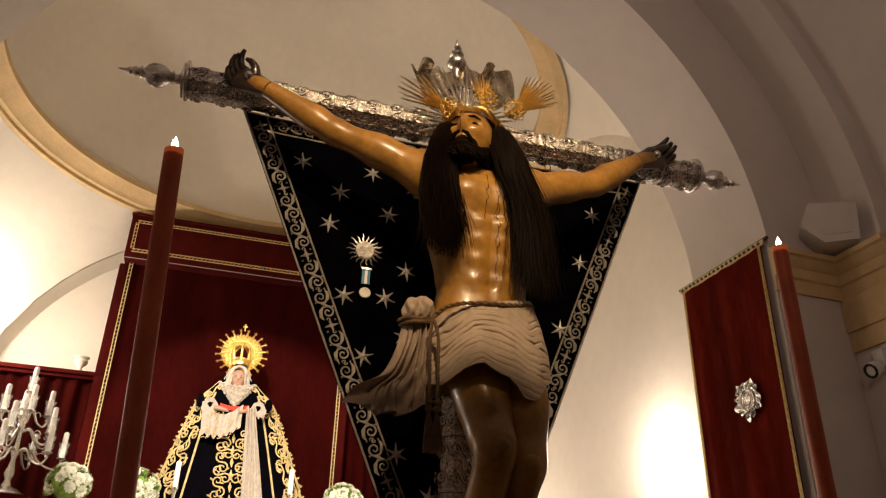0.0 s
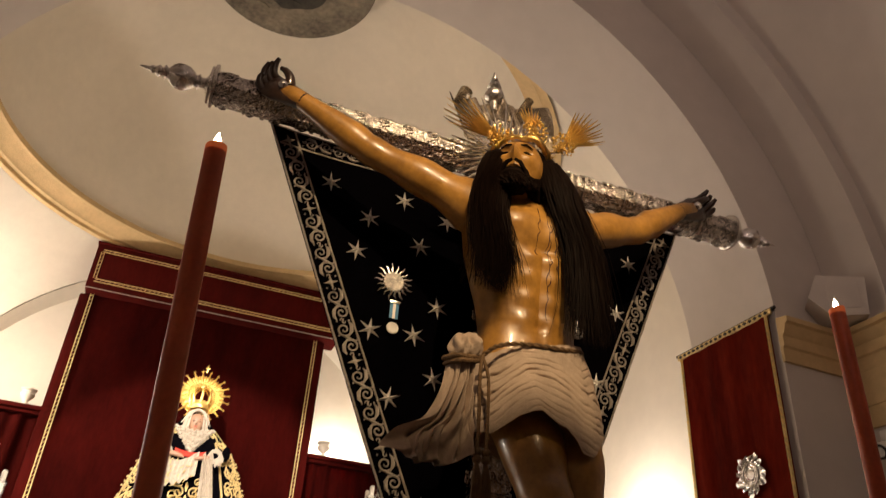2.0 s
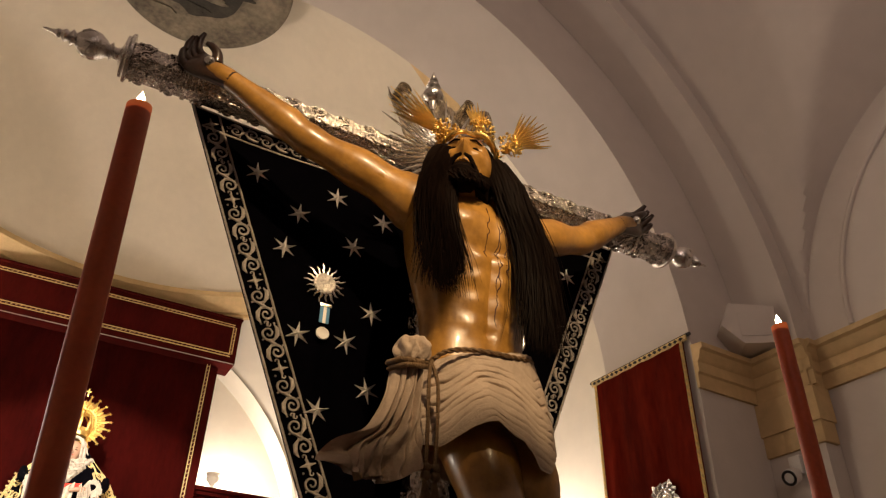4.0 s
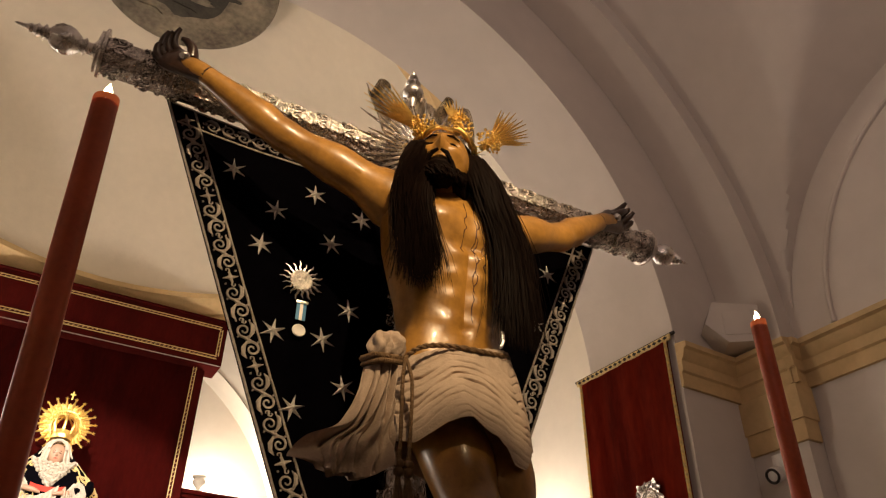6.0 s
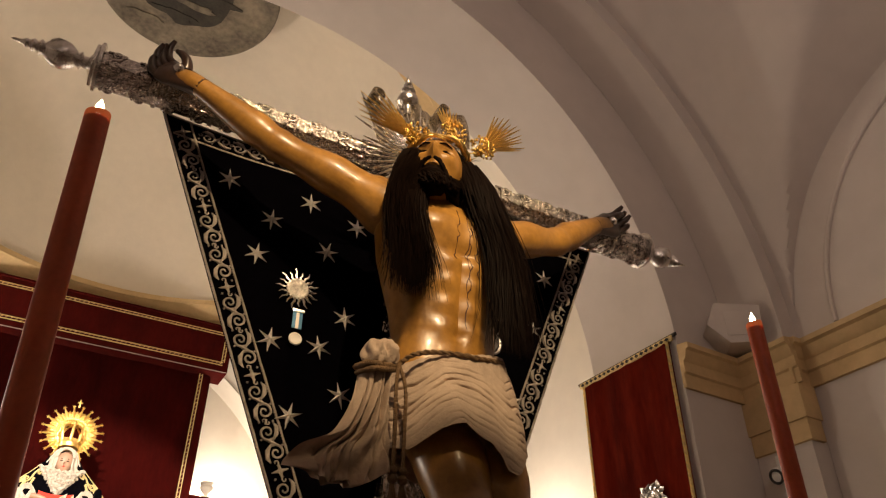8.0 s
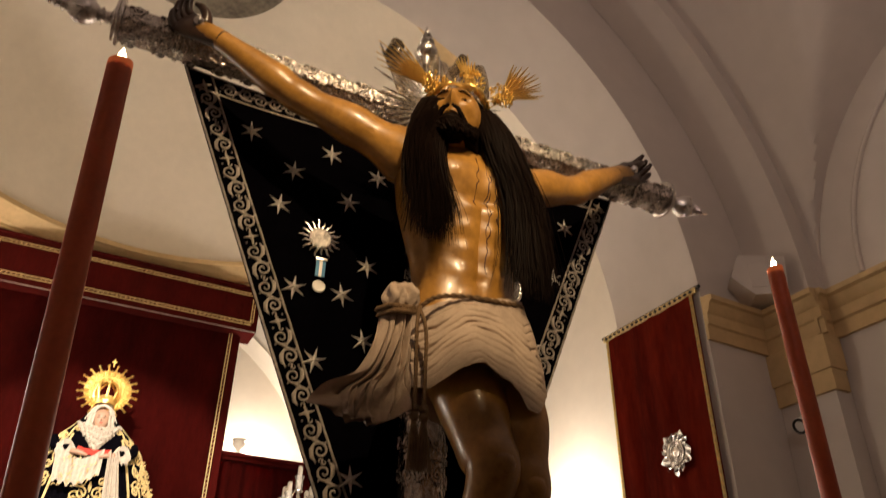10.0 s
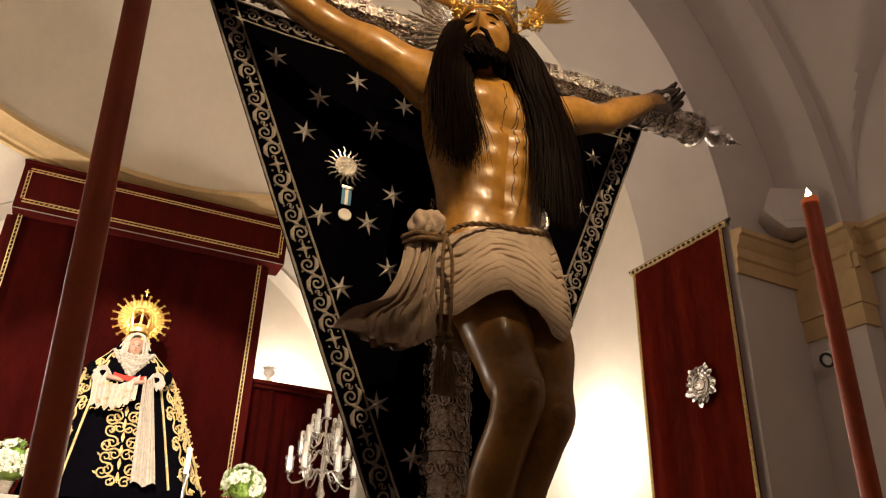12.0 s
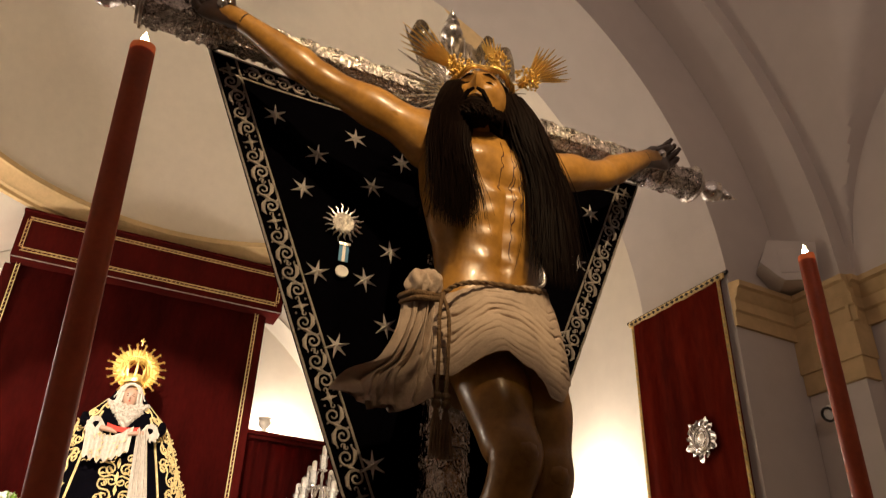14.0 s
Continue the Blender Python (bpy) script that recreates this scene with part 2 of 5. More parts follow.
def arch_wall(bm, r, v0, v1, half, top, seg=72, spring=SPRING):
    """A wall with a round-headed opening of radius r, from v0 to v1."""
    rows = []
    for v in (v0, v1):
        inner = [(r * math.cos(a), spring + r * math.sin(a)) for a in (math.pi * k / seg for k in range(seg + 1))]
        inner = [(r, 0.0)] + inner + [(-r, 0.0)]
        outer = [(half, 0.0)]
        for k in range(seg + 1):
            a = math.pi * k / seg
            c, s = math.cos(a), math.sin(a)
            t = min(half / abs(c) if abs(c) > 1e-6 else 1e9, (top - spring) / s if s > 1e-6 else 1e9)
            outer.append((c * t, spring + s * t))
        outer.append((-half, 0.0))
        rows.append(([bm.verts.new((u, v, w)) for u, w in inner], [bm.verts.new((u, v, w)) for u, w in outer]))
    (ia, oa), (ib, ob) = rows
    for k in range(len(ia) - 1):
        bm.faces.new((ia[k], ia[k + 1], oa[k + 1], oa[k]))
        bm.faces.new((ib[k], ob[k], ob[k + 1], ib[k + 1]))
        bm.faces.new((ia[k], ib[k], ib[k + 1], ia[k + 1]))
        bm.faces.new((oa[k], oa[k + 1], ob[k + 1], ob[k]))
    return bm


structure("floor", box(bmesh.new(), 0, 0, -0.1, 9, 22, 0.2), TILE, "polished stone church floor", category="floor")
structure("wall_chancel_arch", arch_wall(bmesh.new(), R_ARCH, 0, DEEP, 3.45, 7.4), PLASTER_SHADED, "white plastered round chancel arch with deep soffit", CA, category="arch")
structure("wall_nave_rib", arch_wall(bmesh.new(), RIB_R, -RIB_W, -0.002, 3.45, 7.4, spring=3.589), PLASTER_SHADED, "plastered transverse rib in front of the chancel arch", CA, category="arch")

# apse walls, pendentives, ring and dome
for name, side in (("wall_apse_east", 1), ("wall_apse_west", -1)):
    bm = box(bmesh.new(), U0 + side * (HALF + 0.15), (DEEP + 0.002 + BACK) / 2, 3.6, 0.3, BACK - DEEP - 0.002, 7.2)
    structure(name, bm, PLASTER, "white plastered side wall of the chancel")
bm = box(bmesh.new(), U0, BACK + 0.15, 3.6, 2 * HALF + 0.6, 0.3, 7.2)
structure("wall_apse_back", bm, PLASTER, "white plastered back wall of the chancel")


def pendentive(s, t):
    """Spherical pendentives between the square bay and the ring: s round, t from the ring outwards."""
    a = 2 * math.pi * s
    c, d = math.cos(a), math.sin(a)
    edge = HALF / max(abs(c), abs(d))
    r = (HALF - 0.02) + (edge - HALF + 0.02) * t
    return Vector((U0 + r * c, MID + r * d, SPRING_B + math.sqrt(max(0, 2 * HALF * HALF - r * r))))


bm = bmesh.new()
sheet(bm, pendentive, 128, 14)
structure("ceiling_pendentives", bm, PLASTER, "white plastered pendentives under a dome", category="ceiling")
bm = bmesh.new()
sheet(bm, lambda s, t: Vector((U0 + (HALF - 0.02) * math.cos(math.pi * s), MID + HALF - 0.02 + (BACK - MID - HALF + 0.02) * t, SPRING_B + (HALF - 0.02) * math.sin(math.pi * s))), 48, 2)
structure("ceiling_apse_barrel", bm, PLASTER, "white plastered arch over the altar recess", category="ceiling")
bm = bmesh.new()
RISE = 2.6
sheet(bm, lambda s, t: Vector((U0 + (HALF - 0.14) * math.sin(t * math.pi / 2) * math.cos(2 * math.pi * s), MID + (HALF - 0.14) * math.sin(t * math.pi / 2) * math.sin(2 * math.pi * s), RING_Z + 0.2 + RISE * math.cos(t * math.pi / 2))), 72, 20)
structure("ceiling_dome", bm, PLASTER, "white plastered dome over the chancel", category="ceiling")
bm = bmesh.new()
PROFILE = [(0.02, -0.06), (-0.03, -0.05), (-0.03, -0.01), (-0.08, 0.0), (-0.11, 0.05), (-0.16, 0.07), (-0.20, 0.12), (-0.245, 0.13), (-0.245, 0.195), (-0.20, 0.205), (-0.10, 0.23)]
sheet(bm, lambda s, t: Vector((U0 + (HALF + PROFILE[round(t * 10)][0]) * math.cos(2 * math.pi * s), MID + (HALF + PROFILE[round(t * 10)][0]) * math.sin(2 * math.pi * s), RING_Z + PROFILE[round(t * 10)][1])), 96, 10)
structure("trim_dome_ring", bm, OCHRE, "moulded ochre ring cornice at the foot of the dome", category="cornice")
# round painting at the crown of the dome
tondo = thing("ceiling_painting", pose(-0.739, 6.765, 8.6, 0, 0, 3), "round dark painted canvas at the crown of the dome", "painting")
part("canvas", lathe(bmesh.new(), [(0.95, 0.0), (0.97, 0.02), (0.97, 0.07)], 56), FRESCO, tondo)
bm = bmesh.new()
rnd = random.Random(4)
plate(bm, [((0.44 + 0.1 * noise.noise((math.cos(a) * 1.4, math.sin(a) * 1.4, 3))) * math.cos(a) * 1.1, (0.52 + 0.12 * noise.noise((math.cos(a) * 2, math.sin(a) * 2, 7))) * math.sin(a)) for a in (2 * math.pi * k / 40 for k in range(40))], -0.006, -0.001)
part("painted_shadow", bm, FRESCO_DARK, tondo, "dark blurred painted shape")
for k in range(7):
    x, y, w = rnd.uniform(-0.45, 0.3), -0.62 + 0.2 * k, rnd.uniform(0.18, 0.4)
    bm = bmesh.new()
    plate(bm, [(x + w * math.cos(a) * (1 + 0.4 * noise.noise((k, math.cos(a) * 3, math.sin(a) * 3))), y + 0.045 * math.sin(a) * (1 + 0.8 * noise.noise((k + 9, math.cos(a) * 4, math.sin(a) * 4)))) for a in (2 * math.pi * j / 24 for j in range(24))], -0.010 - 0.001 * k, -0.007)
    part("painted_patch", bm, FRESCO_DARK if k % 2 else FRESCO, tondo, "blurred painted patch")

# nave vault: barrel with lunettes over the side walls
NAVE, BAY_MID, BAY_R, SPRING_N = 2.825, -1.863, 1.493, 3.60


def nave_vault(s, t):
    u = NAVE * math.sin((s - 0.5) * math.pi)
    v = 0.006 - RIB_W - 3.03 * t
    z1 = math.sqrt(max(0.0, NAVE * NAVE - u * u))
    d = min(1.0, abs(v - BAY_MID) / BAY_R)
    z2 = math.sqrt(1 - d * d) * (BAY_R + (NAVE - BAY_R) * (1 - abs(u) / NAVE))
    return Vector((u, v, SPRING_N + max(z1, z2)))


bm = bmesh.new()
sheet(bm, nave_vault, 90, 64)
structure("ceiling_nave_vault", bm, PLASTER_SHADED, "plastered nave vault with lunettes", CA, category="ceiling")
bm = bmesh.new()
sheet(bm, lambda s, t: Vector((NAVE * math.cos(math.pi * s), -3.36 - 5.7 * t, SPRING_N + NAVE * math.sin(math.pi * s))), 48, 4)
structure("ceiling_nave_barrel", bm, PLASTER_SHADED, "plastered barrel vault of the nave", CA, category="ceiling")
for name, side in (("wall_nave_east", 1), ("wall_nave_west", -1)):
    structure(name, box(bmesh.new(), side * (NAVE + 0.15), -(RIB_W + 0.002 + 9.0) / 2, 3.0, 0.3, 9.0 - RIB_W - 0.002, 6.0), PLASTER_SHADED, "plain plastered nave wall", CA)
structure("wall_nave_back", box(bmesh.new(), 0, -9.1, 3.6, 6.4, 0.2, 7.2), PLASTER_SHADED, "plain plastered end wall of the nave")
# lunette mouldings on the side wall
bm = bmesh.new()
for r, w in ((1.26, 0.016),):
    tube(bm, [(NAVE - 0.004, BAY_MID + r * math.cos(a), SPRING_N + 0.055 + r * math.sin(a)) for a in (math.pi * k / 40 for k in range(41))], w, 8)
structure("trim_lunette", bm, PLASTER_SHADED, "thin plaster moulding round a lunette", CA, category="moulding")


def cornice(bm, a, b, out):
    """A moulded impost from a to b in plan, its steps growing along out."""
    prof = [(0.0, -0.25), (0.03, -0.25), (0.03, -0.17), (0.05, -0.16), (0.05, -0.10), (0.075, -0.085), (0.10, -0.04), (0.13, -0.03), (0.13, 0.0), (0.0, 0.012)]
    a, b, out = Vector((*a, 0)), Vector((*b, 0)), Vector((*out, 0))
    rows = [[bm.verts.new(p + out * x + Vector((0, 0, IMPOST + z))) for x, z in prof] for p in (a, b)]
    for k in range(len(prof) - 1):
        bm.faces.new((rows[0][k], rows[0][k + 1], rows[1][k + 1], rows[1][k]))
    bm.faces.new(rows[0])
    bm.faces.new(rows[1][::-1])
    return bm


bm = cornice(bmesh.new(), (R_ARCH - 0.012, 0), (RIB_R, 0), (0, -0.6))
structure("trim_impost_arch", bm, OCHRE, "ochre moulded impost on the chancel pier", CA, category="cornice")
bm = cornice(bmesh.new(), (RIB_R, 0), (RIB_R, -RIB_W - 0.05), (-0.6, 0))
structure("trim_impost_pilaster", bm, OCHRE, "ochre moulded impost on the nave pilaster", CA, category="cornice")
bm = cornice(bmesh.new(), (RIB_R - 0.03, -RIB_W), (NAVE + 0.01, -RIB_W), (0, -0.6))
structure("trim_impost_front", bm, OCHRE, "ochre moulded impost on the pilaster front", CA, category="cornice")
bm = cornice(bmesh.new(), (NAVE, -RIB_W), (NAVE, -8.9), (-0.8, 0))
structure("trim_cornice_nave", bm, OCHRE, "ochre moulded cornice along the nave wall", CA, category="cornice")

# ---- the silver cross ----


def scroll_points(turns=1.4, r0=0.03, n=22):
    """A spiral with a tail: one half of an S scroll, in the xz plane."""
    out = []
    for k in range(n):
        f = k / (n - 1)
        a = f * turns * 2 * math.pi
        r = r0 * (1 - 0.82 * f)
        out.append((r * math.cos(a), 0, r * math.sin(a)))
    return out


def scroll_mesh(name, r, thick, mats, leaf=True):
    """An S scroll of embroidery or chasing with leaf tips, about 4 r long, lying in the xz plane."""
    bm = bmesh.new()
    one = [Vector(p) + Vector((-r, 0, 0)) for p in scroll_points(1.35, r, 18)]
    pts = [Vector((-p.x, 0, -p.z)) for p in one[::-1]] + one
    tube(bm, [(p.x * 0.9, 0, p.z * 1.0) for p in pts], [thick * (0.6 + 0.5 * math.sin(math.pi * k / (len(pts) - 1))) for k in range(len(pts))], 5)
    if leaf:
        for sx, sz, a in ((1, 1, 0.5), (-1, -1, 0.5), (1, 1, 1.5), (-1, -1, 1.5)):
            c = Vector((-sx * r * 0.9, 0, sz * r * (1.05 if a < 1 else 0.4)))
            tip = c + Vector((-sx * r * 0.8 * math.cos(a), 0, sz * r * 0.8 * math.sin(a)))
            tube(bm, [c, (c + tip) / 2, tip], [thick * 0.6, thick * 1.3, thick * 0.2], 5)
    return mesh_of(name, bm, mats)


cross = thing("processional_cross", pose(0.005, 2.56, 0), "tall processional cross sheathed in chased silver, standing on the floor", "cross")
BARZ, BARR = 3.245, 0.056
T8 = math.pi / 8


def bar(p, q, r):
    """An eight-sided bar with collars every 16 cm."""
    p, q = Vector(p), Vector(q)
    n = round((q - p).length / 0.165)
    pts, radii = [], []
    for k in range(n + 1):
        c = p.lerp(q, k / n)
        d = (q - p).normalized()
        for off, rr in ((-0.008, 1.0), (-0.006, 1.1), (0.006, 1.1), (0.008, 1.0)):
            if (k > 0 or off > 0) and (k < n or off < 0):
                pts.append(c + d * off)
                radii.append(r * rr)
    bm = bmesh.new()
    tube(bm, pts, radii, 8)
    bmesh.ops.rotate(bm, verts=bm.verts[:], cent=p, matrix=Matrix.Rotation(T8, 3, (q - p).normalized()))
    return bm


crossbar = part("crossbar", bar((-0.97, 0, BARZ), (0.97, 0, BARZ), BARR), CHASED, cross)
upright = part("upright", bar((0, 0, 0.02), (0, 0, 3.42), 0.06), CHASED, cross)
RELIEF = scroll_mesh("relief", 0.017, 0.0042, CHASED)
for k in range(23):
    x = -0.93 + 0.0845 * k
    for a, flip in ((0, 1), (45, -1), (-45, 1), (90, -1)):
        m = pose(x, 0, BARZ, a) @ pose(0, -BARR * 0.945, 0, 0, 90 if flip > 0 else -90)
        part("relief", RELIEF, None, crossbar, m=m)
for k in range(20):
    for a in (0, 45, -45, -90):
        part("relief", RELIEF, None, upright, m=pose(0, 0, 1.5 + 0.083 * k, 0, 0, a) @ pose(0, -0.0565, 0, 0, 0 if k % 2 else 180))
FINIAL = [(0.056, 0.0), (0.070, 0.004), (0.070, 0.012), (0.060, 0.017), (0.060, 0.024), (0.03, 0.03), (0.018, 0.036), (0.016, 0.05), (0.027, 0.056), (0.018, 0.064), (0.026, 0.072), (0.038, 0.088), (0.042, 0.105), (0.037, 0.124), (0.025, 0.142), (0.016, 0.15), (0.024, 0.158), (0.013, 0.166), (0.019, 0.176), (0.011, 0.186), (0.013, 0.194), (0.006, 0.204), (0.004, 0.224), (0.001, 0.232)]
fm = mesh_of("finial", lathe(bmesh.new(), FINIAL, 16), SILVER)
for sx in (-1, 1):
    f = part("finial", fm, None, cross, "turned silver baluster finial", m=pose(sx * 0.962, 0, BARZ + 0.005, 0, sx * 90))
    for k in range(6):
        bm = bmesh.new()
        tube(bm, [(0.026, 0, 0.09), (0.036, 0, 0.104), (0.038, 0, 0.12), (0.03, 0, 0.138)], [0.003, 0.006, 0.006, 0.002], 5)
        part("leaf", bm, SILVER, f, m=pose(0, 0, 0, 0, 0, 60 * k))

# scroll-shaped title plate with its little spire, and the sunburst of the crossing
PLATE = pose(0.002, -0.02, 3.43, 0, -11)


def ribbon(s, t):
    """A hammered scroll plate: ends rolled forwards, upright flutes, uneven upper edge."""
    x = (s - 0.5) * 0.40
    end = max(0.0, abs(s - 0.5) - 0.40) / 0.10
    y = 0.016 * math.sin(s * 19) + 0.007 * math.sin(s * 47 + 3 * t) - 0.05 * end ** 0.7 + 0.02 * t * t
    top = 0.112 + 0.008 * math.sin(s * 9 + 2.4) + 0.006 * math.sin(s * 25) - 0.03 * end
    return PLATE @ Vector((x * (1 - 0.12 * (1 - t)), y, -0.085 + t * (0.085 + top)))


bm = bmesh.new()
sheet(bm, ribbon, 64, 12)
bmesh.ops.solidify(bm, geom=bm.faces[:], thickness=0.005)
title = part("title_plate", bm, CHASED_PLATE, cross, "wavy polished silver scroll plate")
for x, z, r, way in ((-0.105, 0.11, 0.028, -1), (0.10, 0.105, 0.022, 1)):
    bm = bmesh.new()
    pts = [(x + way * (r * 1.1 - r * (1 - a / 9) * math.cos(a)), z - 0.02 + r * (1 - a / 9) * math.sin(a) + 0.012) for a in (0.35 * k - 0.6 for k in range(17))]
    sheet(bm, lambda q, t: PLATE @ Vector((pts[round(q * 16)][0], -0.03 + 0.06 * t, pts[round(q * 16)][1])), 16, 2)
    bmesh.ops.solidify(bm, geom=bm.faces[:], thickness=0.004)
    part("curl", bm, CHASED_PLATE, title)
part("spire", lathe(bmesh.new(), [(0.012, 3.49), (0.014, 3.53), (0.034, 3.545), (0.038, 3.56), (0.03, 3.578), (0.018, 3.588), (0.027, 3.60), (0.022, 3.614), (0.012, 3.622), (0.018, 3.63), (0.01, 3.638), (0.013, 3.646), (0.006, 3.654), (0.007, 3.66), (0.001, 3.682)], 14), SILVER, cross, m=pose(-0.022, -0.01, 0))
ray_mesh = mesh_of("ray", tube(bmesh.new(), [(0.06, 0, 0), (0.16, 0, 0), (0.2, 0, 0)], [0.006, 0.004, 0.001], 5), SILVER)
for k in range(48):
    a = 360 * k / 48
    s = 1.25 if k % 3 == 0 else (1.0 if k % 3 == 1 else 0.8)
    part("ray", ray_mesh, None, cross, m=pose(0, -0.07, BARZ, 0, a) @ Matrix.Diagonal((s, 1, 1, 1)))

# ---- the embroidered banner behind the figure ----
banner = thing("hanging_banner", pose(0, 2.6, 0), "black velvet banner with silver embroidery hung from the crossbar", "banner")
TL, TR, BL, BR = Vector((-0.774, 0, 3.203)), Vector((0.757, 0, 3.195)), Vector((-0.05, 0, 1.55)), Vector((0.075, 0, 1.55))


def on_cloth(s, t, off=0.0):
    """s across, t down the banner; slight waves."""
    p = TL.lerp(TR, s).lerp(BL.lerp(BR, s), t)
    wave = 0.008 * math.sin(s * 11 + t * 3) * (1 - 0.4 * t)
    return Vector((p.x, wave - off, p.z - 0.012 * math.sin(math.pi * s) * (1 - t)))


bm = bmesh.new()
sheet(bm, on_cloth, 40, 40)
bmesh.ops.solidify(bm, geom=bm.faces[:], thickness=-0.006)
part("cloth", bm, BLACK_VELVET, banner)


def off_at(x, z, off=0.01):
    t = (3.2 - z) / 1.65
    l, r = TL.x + (BL.x - TL.x) * t, TR.x + (BR.x - TR.x) * t
    return on_cloth((x - l) / (r - l), t, off)


# braid lines and scroll borders along both slanting sides and the top
for side in (0, 1):
    for inset, w in ((0.005, 0.0036), (0.080, 0.0036)):
        bm = bmesh.new()
        pts = []
        for k in range(60):
            t = 0.005 + 0.985 * k / 59
            width = (TR.x - TL.x) + ((BR.x - BL.x) - (TR.x - TL.x)) * t
            s = inset / width
            if s < 0.47:
                pts.append(on_cloth(s if side == 0 else 1 - s, t, 0.004))
        fine = spline(pts, 900)
        for ph in (0.0, math.pi):
            tube(bm, [p + Vector((w * 0.55 * math.cos(0.85 * j + ph), w * 0.55 * math.sin(0.85 * j + ph), 0)) for j, p in enumerate(fine)], w * 0.6, 4)
        part("braid", bm, SILVER_THREAD, banner, "twisted silver cord")
for inset in (0.006, 0.066):
    bm = bmesh.new()
    tube(bm, [on_cloth(0.01 + 0.98 * k / 40, inset / 1.65, 0.004) for k in range(41)], 0.003, 5)
    part("braid", bm, SILVER_THREAD, banner)
bm = bmesh.new()
for way in (1, -1):  # two volutes joined to an S, with fat leaves, side curls and seed dots
    spiral = [Vector((0.027 + 0.021 * (1 - 0.84 * f) * math.cos(a), 0, 0.004 + 0.021 * (1 - 0.84 * f) * math.sin(a))) for f, a in ((k / 21, 3.6 - 8.4 * k / 21) for k in range(22))]
    stem = spline([Vector((0, 0, 0)), Vector((0.006, 0, 0.006))] + [spiral[0]], 6)[:-1] + spiral
    tube(bm, [p * way for p in stem], [0.0042 - 0.0022 * k / 26 for k in range(27)], 5)
    tube(bm, [Vector(p) * way for p in ((0.004, 0, -0.004), (0.018, 0, -0.017), (0.036, 0, -0.022), (0.050, 0, -0.016))], [0.002, 0.0062, 0.0056, 0.001], 6)
    tube(bm, [Vector((0.051 + 0.008 * (1 - a / 8) * math.cos(a), 0, -0.004 + 0.008 * (1 - a / 8) * math.sin(a))) * way for a in (0.6 * k for k in range(10))], 0.0018, 5)
    for dx, dz in ((0.012, 0.024), (0.056, 0.018)):
        bmesh.ops.create_icosphere(bm, subdivisions=1, radius=0.0034, matrix=Matrix.Translation((dx * way, 0, dz * way)))
BORDER = mesh_of("border_scroll", bm, SILVER_THREAD)
STARLET = bmesh.new()
tube(STARLET, [(-0.022, 0, 0), (0, 0, 0), (0.022, 0, 0)], [0.001, 0.006, 0.001], 5)
tube(STARLET, [(0, 0, -0.022), (0, 0, 0), (0, 0, 0.022)], [0.001, 0.006, 0.001], 5)
STARLET = mesh_of("border_flower", STARLET, SILVER_THREAD)
for side in (0, 1):
    top, low = (TL, BL) if side == 0 else (TR, BR)
    along = (low - top).normalized()
    across = along.cross(Vector((0, 1, 0))) * (1 if side == 0 else -1)
    turn = Matrix((along, Vector((0, 1, 0)), across)).transposed().to_4x4()
    span = (low - top).length
    k, d = 0, 0.055
    while d < span - 0.05:
        t = d / span
        width = (TR.x - TL.x) * (1 - t) + (BR.x - BL.x) * t
        if 0.047 / width > 0.45:
            break
        q = 0.047 / width
        p = on_cloth(q if side == 0 else 1 - q, t, 0.005)
        if k % 3 == 0:
            part("border_flower", STARLET, None, banner, m=Matrix.Translation(p) @ turn)
        else:
            part("border_scroll", BORDER, None, banner, m=Matrix.Translation(p) @ turn)
        d += 0.073 if k % 3 in (0, 2) else 0.108
        k += 1
for k in range(14):
    s = 0.1 + 0.8 * k / 13
    part("border_scroll", BORDER, None, banner, m=Matrix.Translation(on_cloth(s, 0.022, 0.005)) @ Matrix.Diagonal((0.9, 1, 0.8, 1)))


def star_mesh(n, r, r2, h):
    bm = bmesh.new()
    top, rim = bm.verts.new((0, -h, 0)), []
    for k in range(2 * n):
        a = math.pi * k / n + math.pi / 2
        q = r if k % 2 == 0 else r2
        rim.append(bm.verts.new((q * math.cos(a), 0, q * math.sin(a))))
    for k in range(2 * n):
        bm.faces.new((top, rim[k], rim[(k + 1) % (2 * n)]))
    bm.faces.new(rim)
    return mesh_of("star", bm, STAR_THREAD, smooth=False)


STAR = star_mesh(6, 0.038, 0.0108, 0.011)
rnd = random.Random(3)
STARS = ((-0.549, 3.039), (-0.411, 2.942), (-0.304, 3.038), (-0.438, 2.815), (-0.369, 2.562), (-0.236, 2.569), (-0.166, 2.444), (-0.294, 2.362), (-0.173, 2.069), (-0.169, 2.676), (-0.24, 2.879), (0.535, 3.014), (0.47, 2.805), (-0.153, 2.996), (0.38, 2.537), (0.27, 2.30), (0.05, 2.25), (-0.07, 1.95))
for x, z in STARS:
    part("star", STAR, None, banner, "embroidered silver star", m=Matrix.Translation(off_at(x, z, 0.006)) @ pose(0, 0, 0, 0, rnd.uniform(-14, 14)))
sun = part("sun_badge", lathe(bmesh.new(), [(0.031, 0), (0.032, 0.004), (0.027, 0.007), (0.025, 0.006), (0.01, 0.009)], 24), SUN_SILVER, banner, "round silver sun badge with wavy rays", m=Matrix.Translation(off_at(-0.313, 2.731, 0.008)) @ pose(0, 0, 0, 90))
bm = bmesh.new()
tube(bm, [(0.03, 0, 0), (0.04, 0.002, 0), (0.05, -0.002, 0), (0.062, 0.001, 0)], [0.0045, 0.004, 0.003, 0.0008], 5)
rm = mesh_of("ray", bm, SILVER)
for k in range(18):
    part("ray", rm, None, sun, m=pose(0, 0, 0.002, 0, 0, 20 * k) @ Matrix.Diagonal((1.02 if k % 2 else 0.9, 1, 1, 1)))
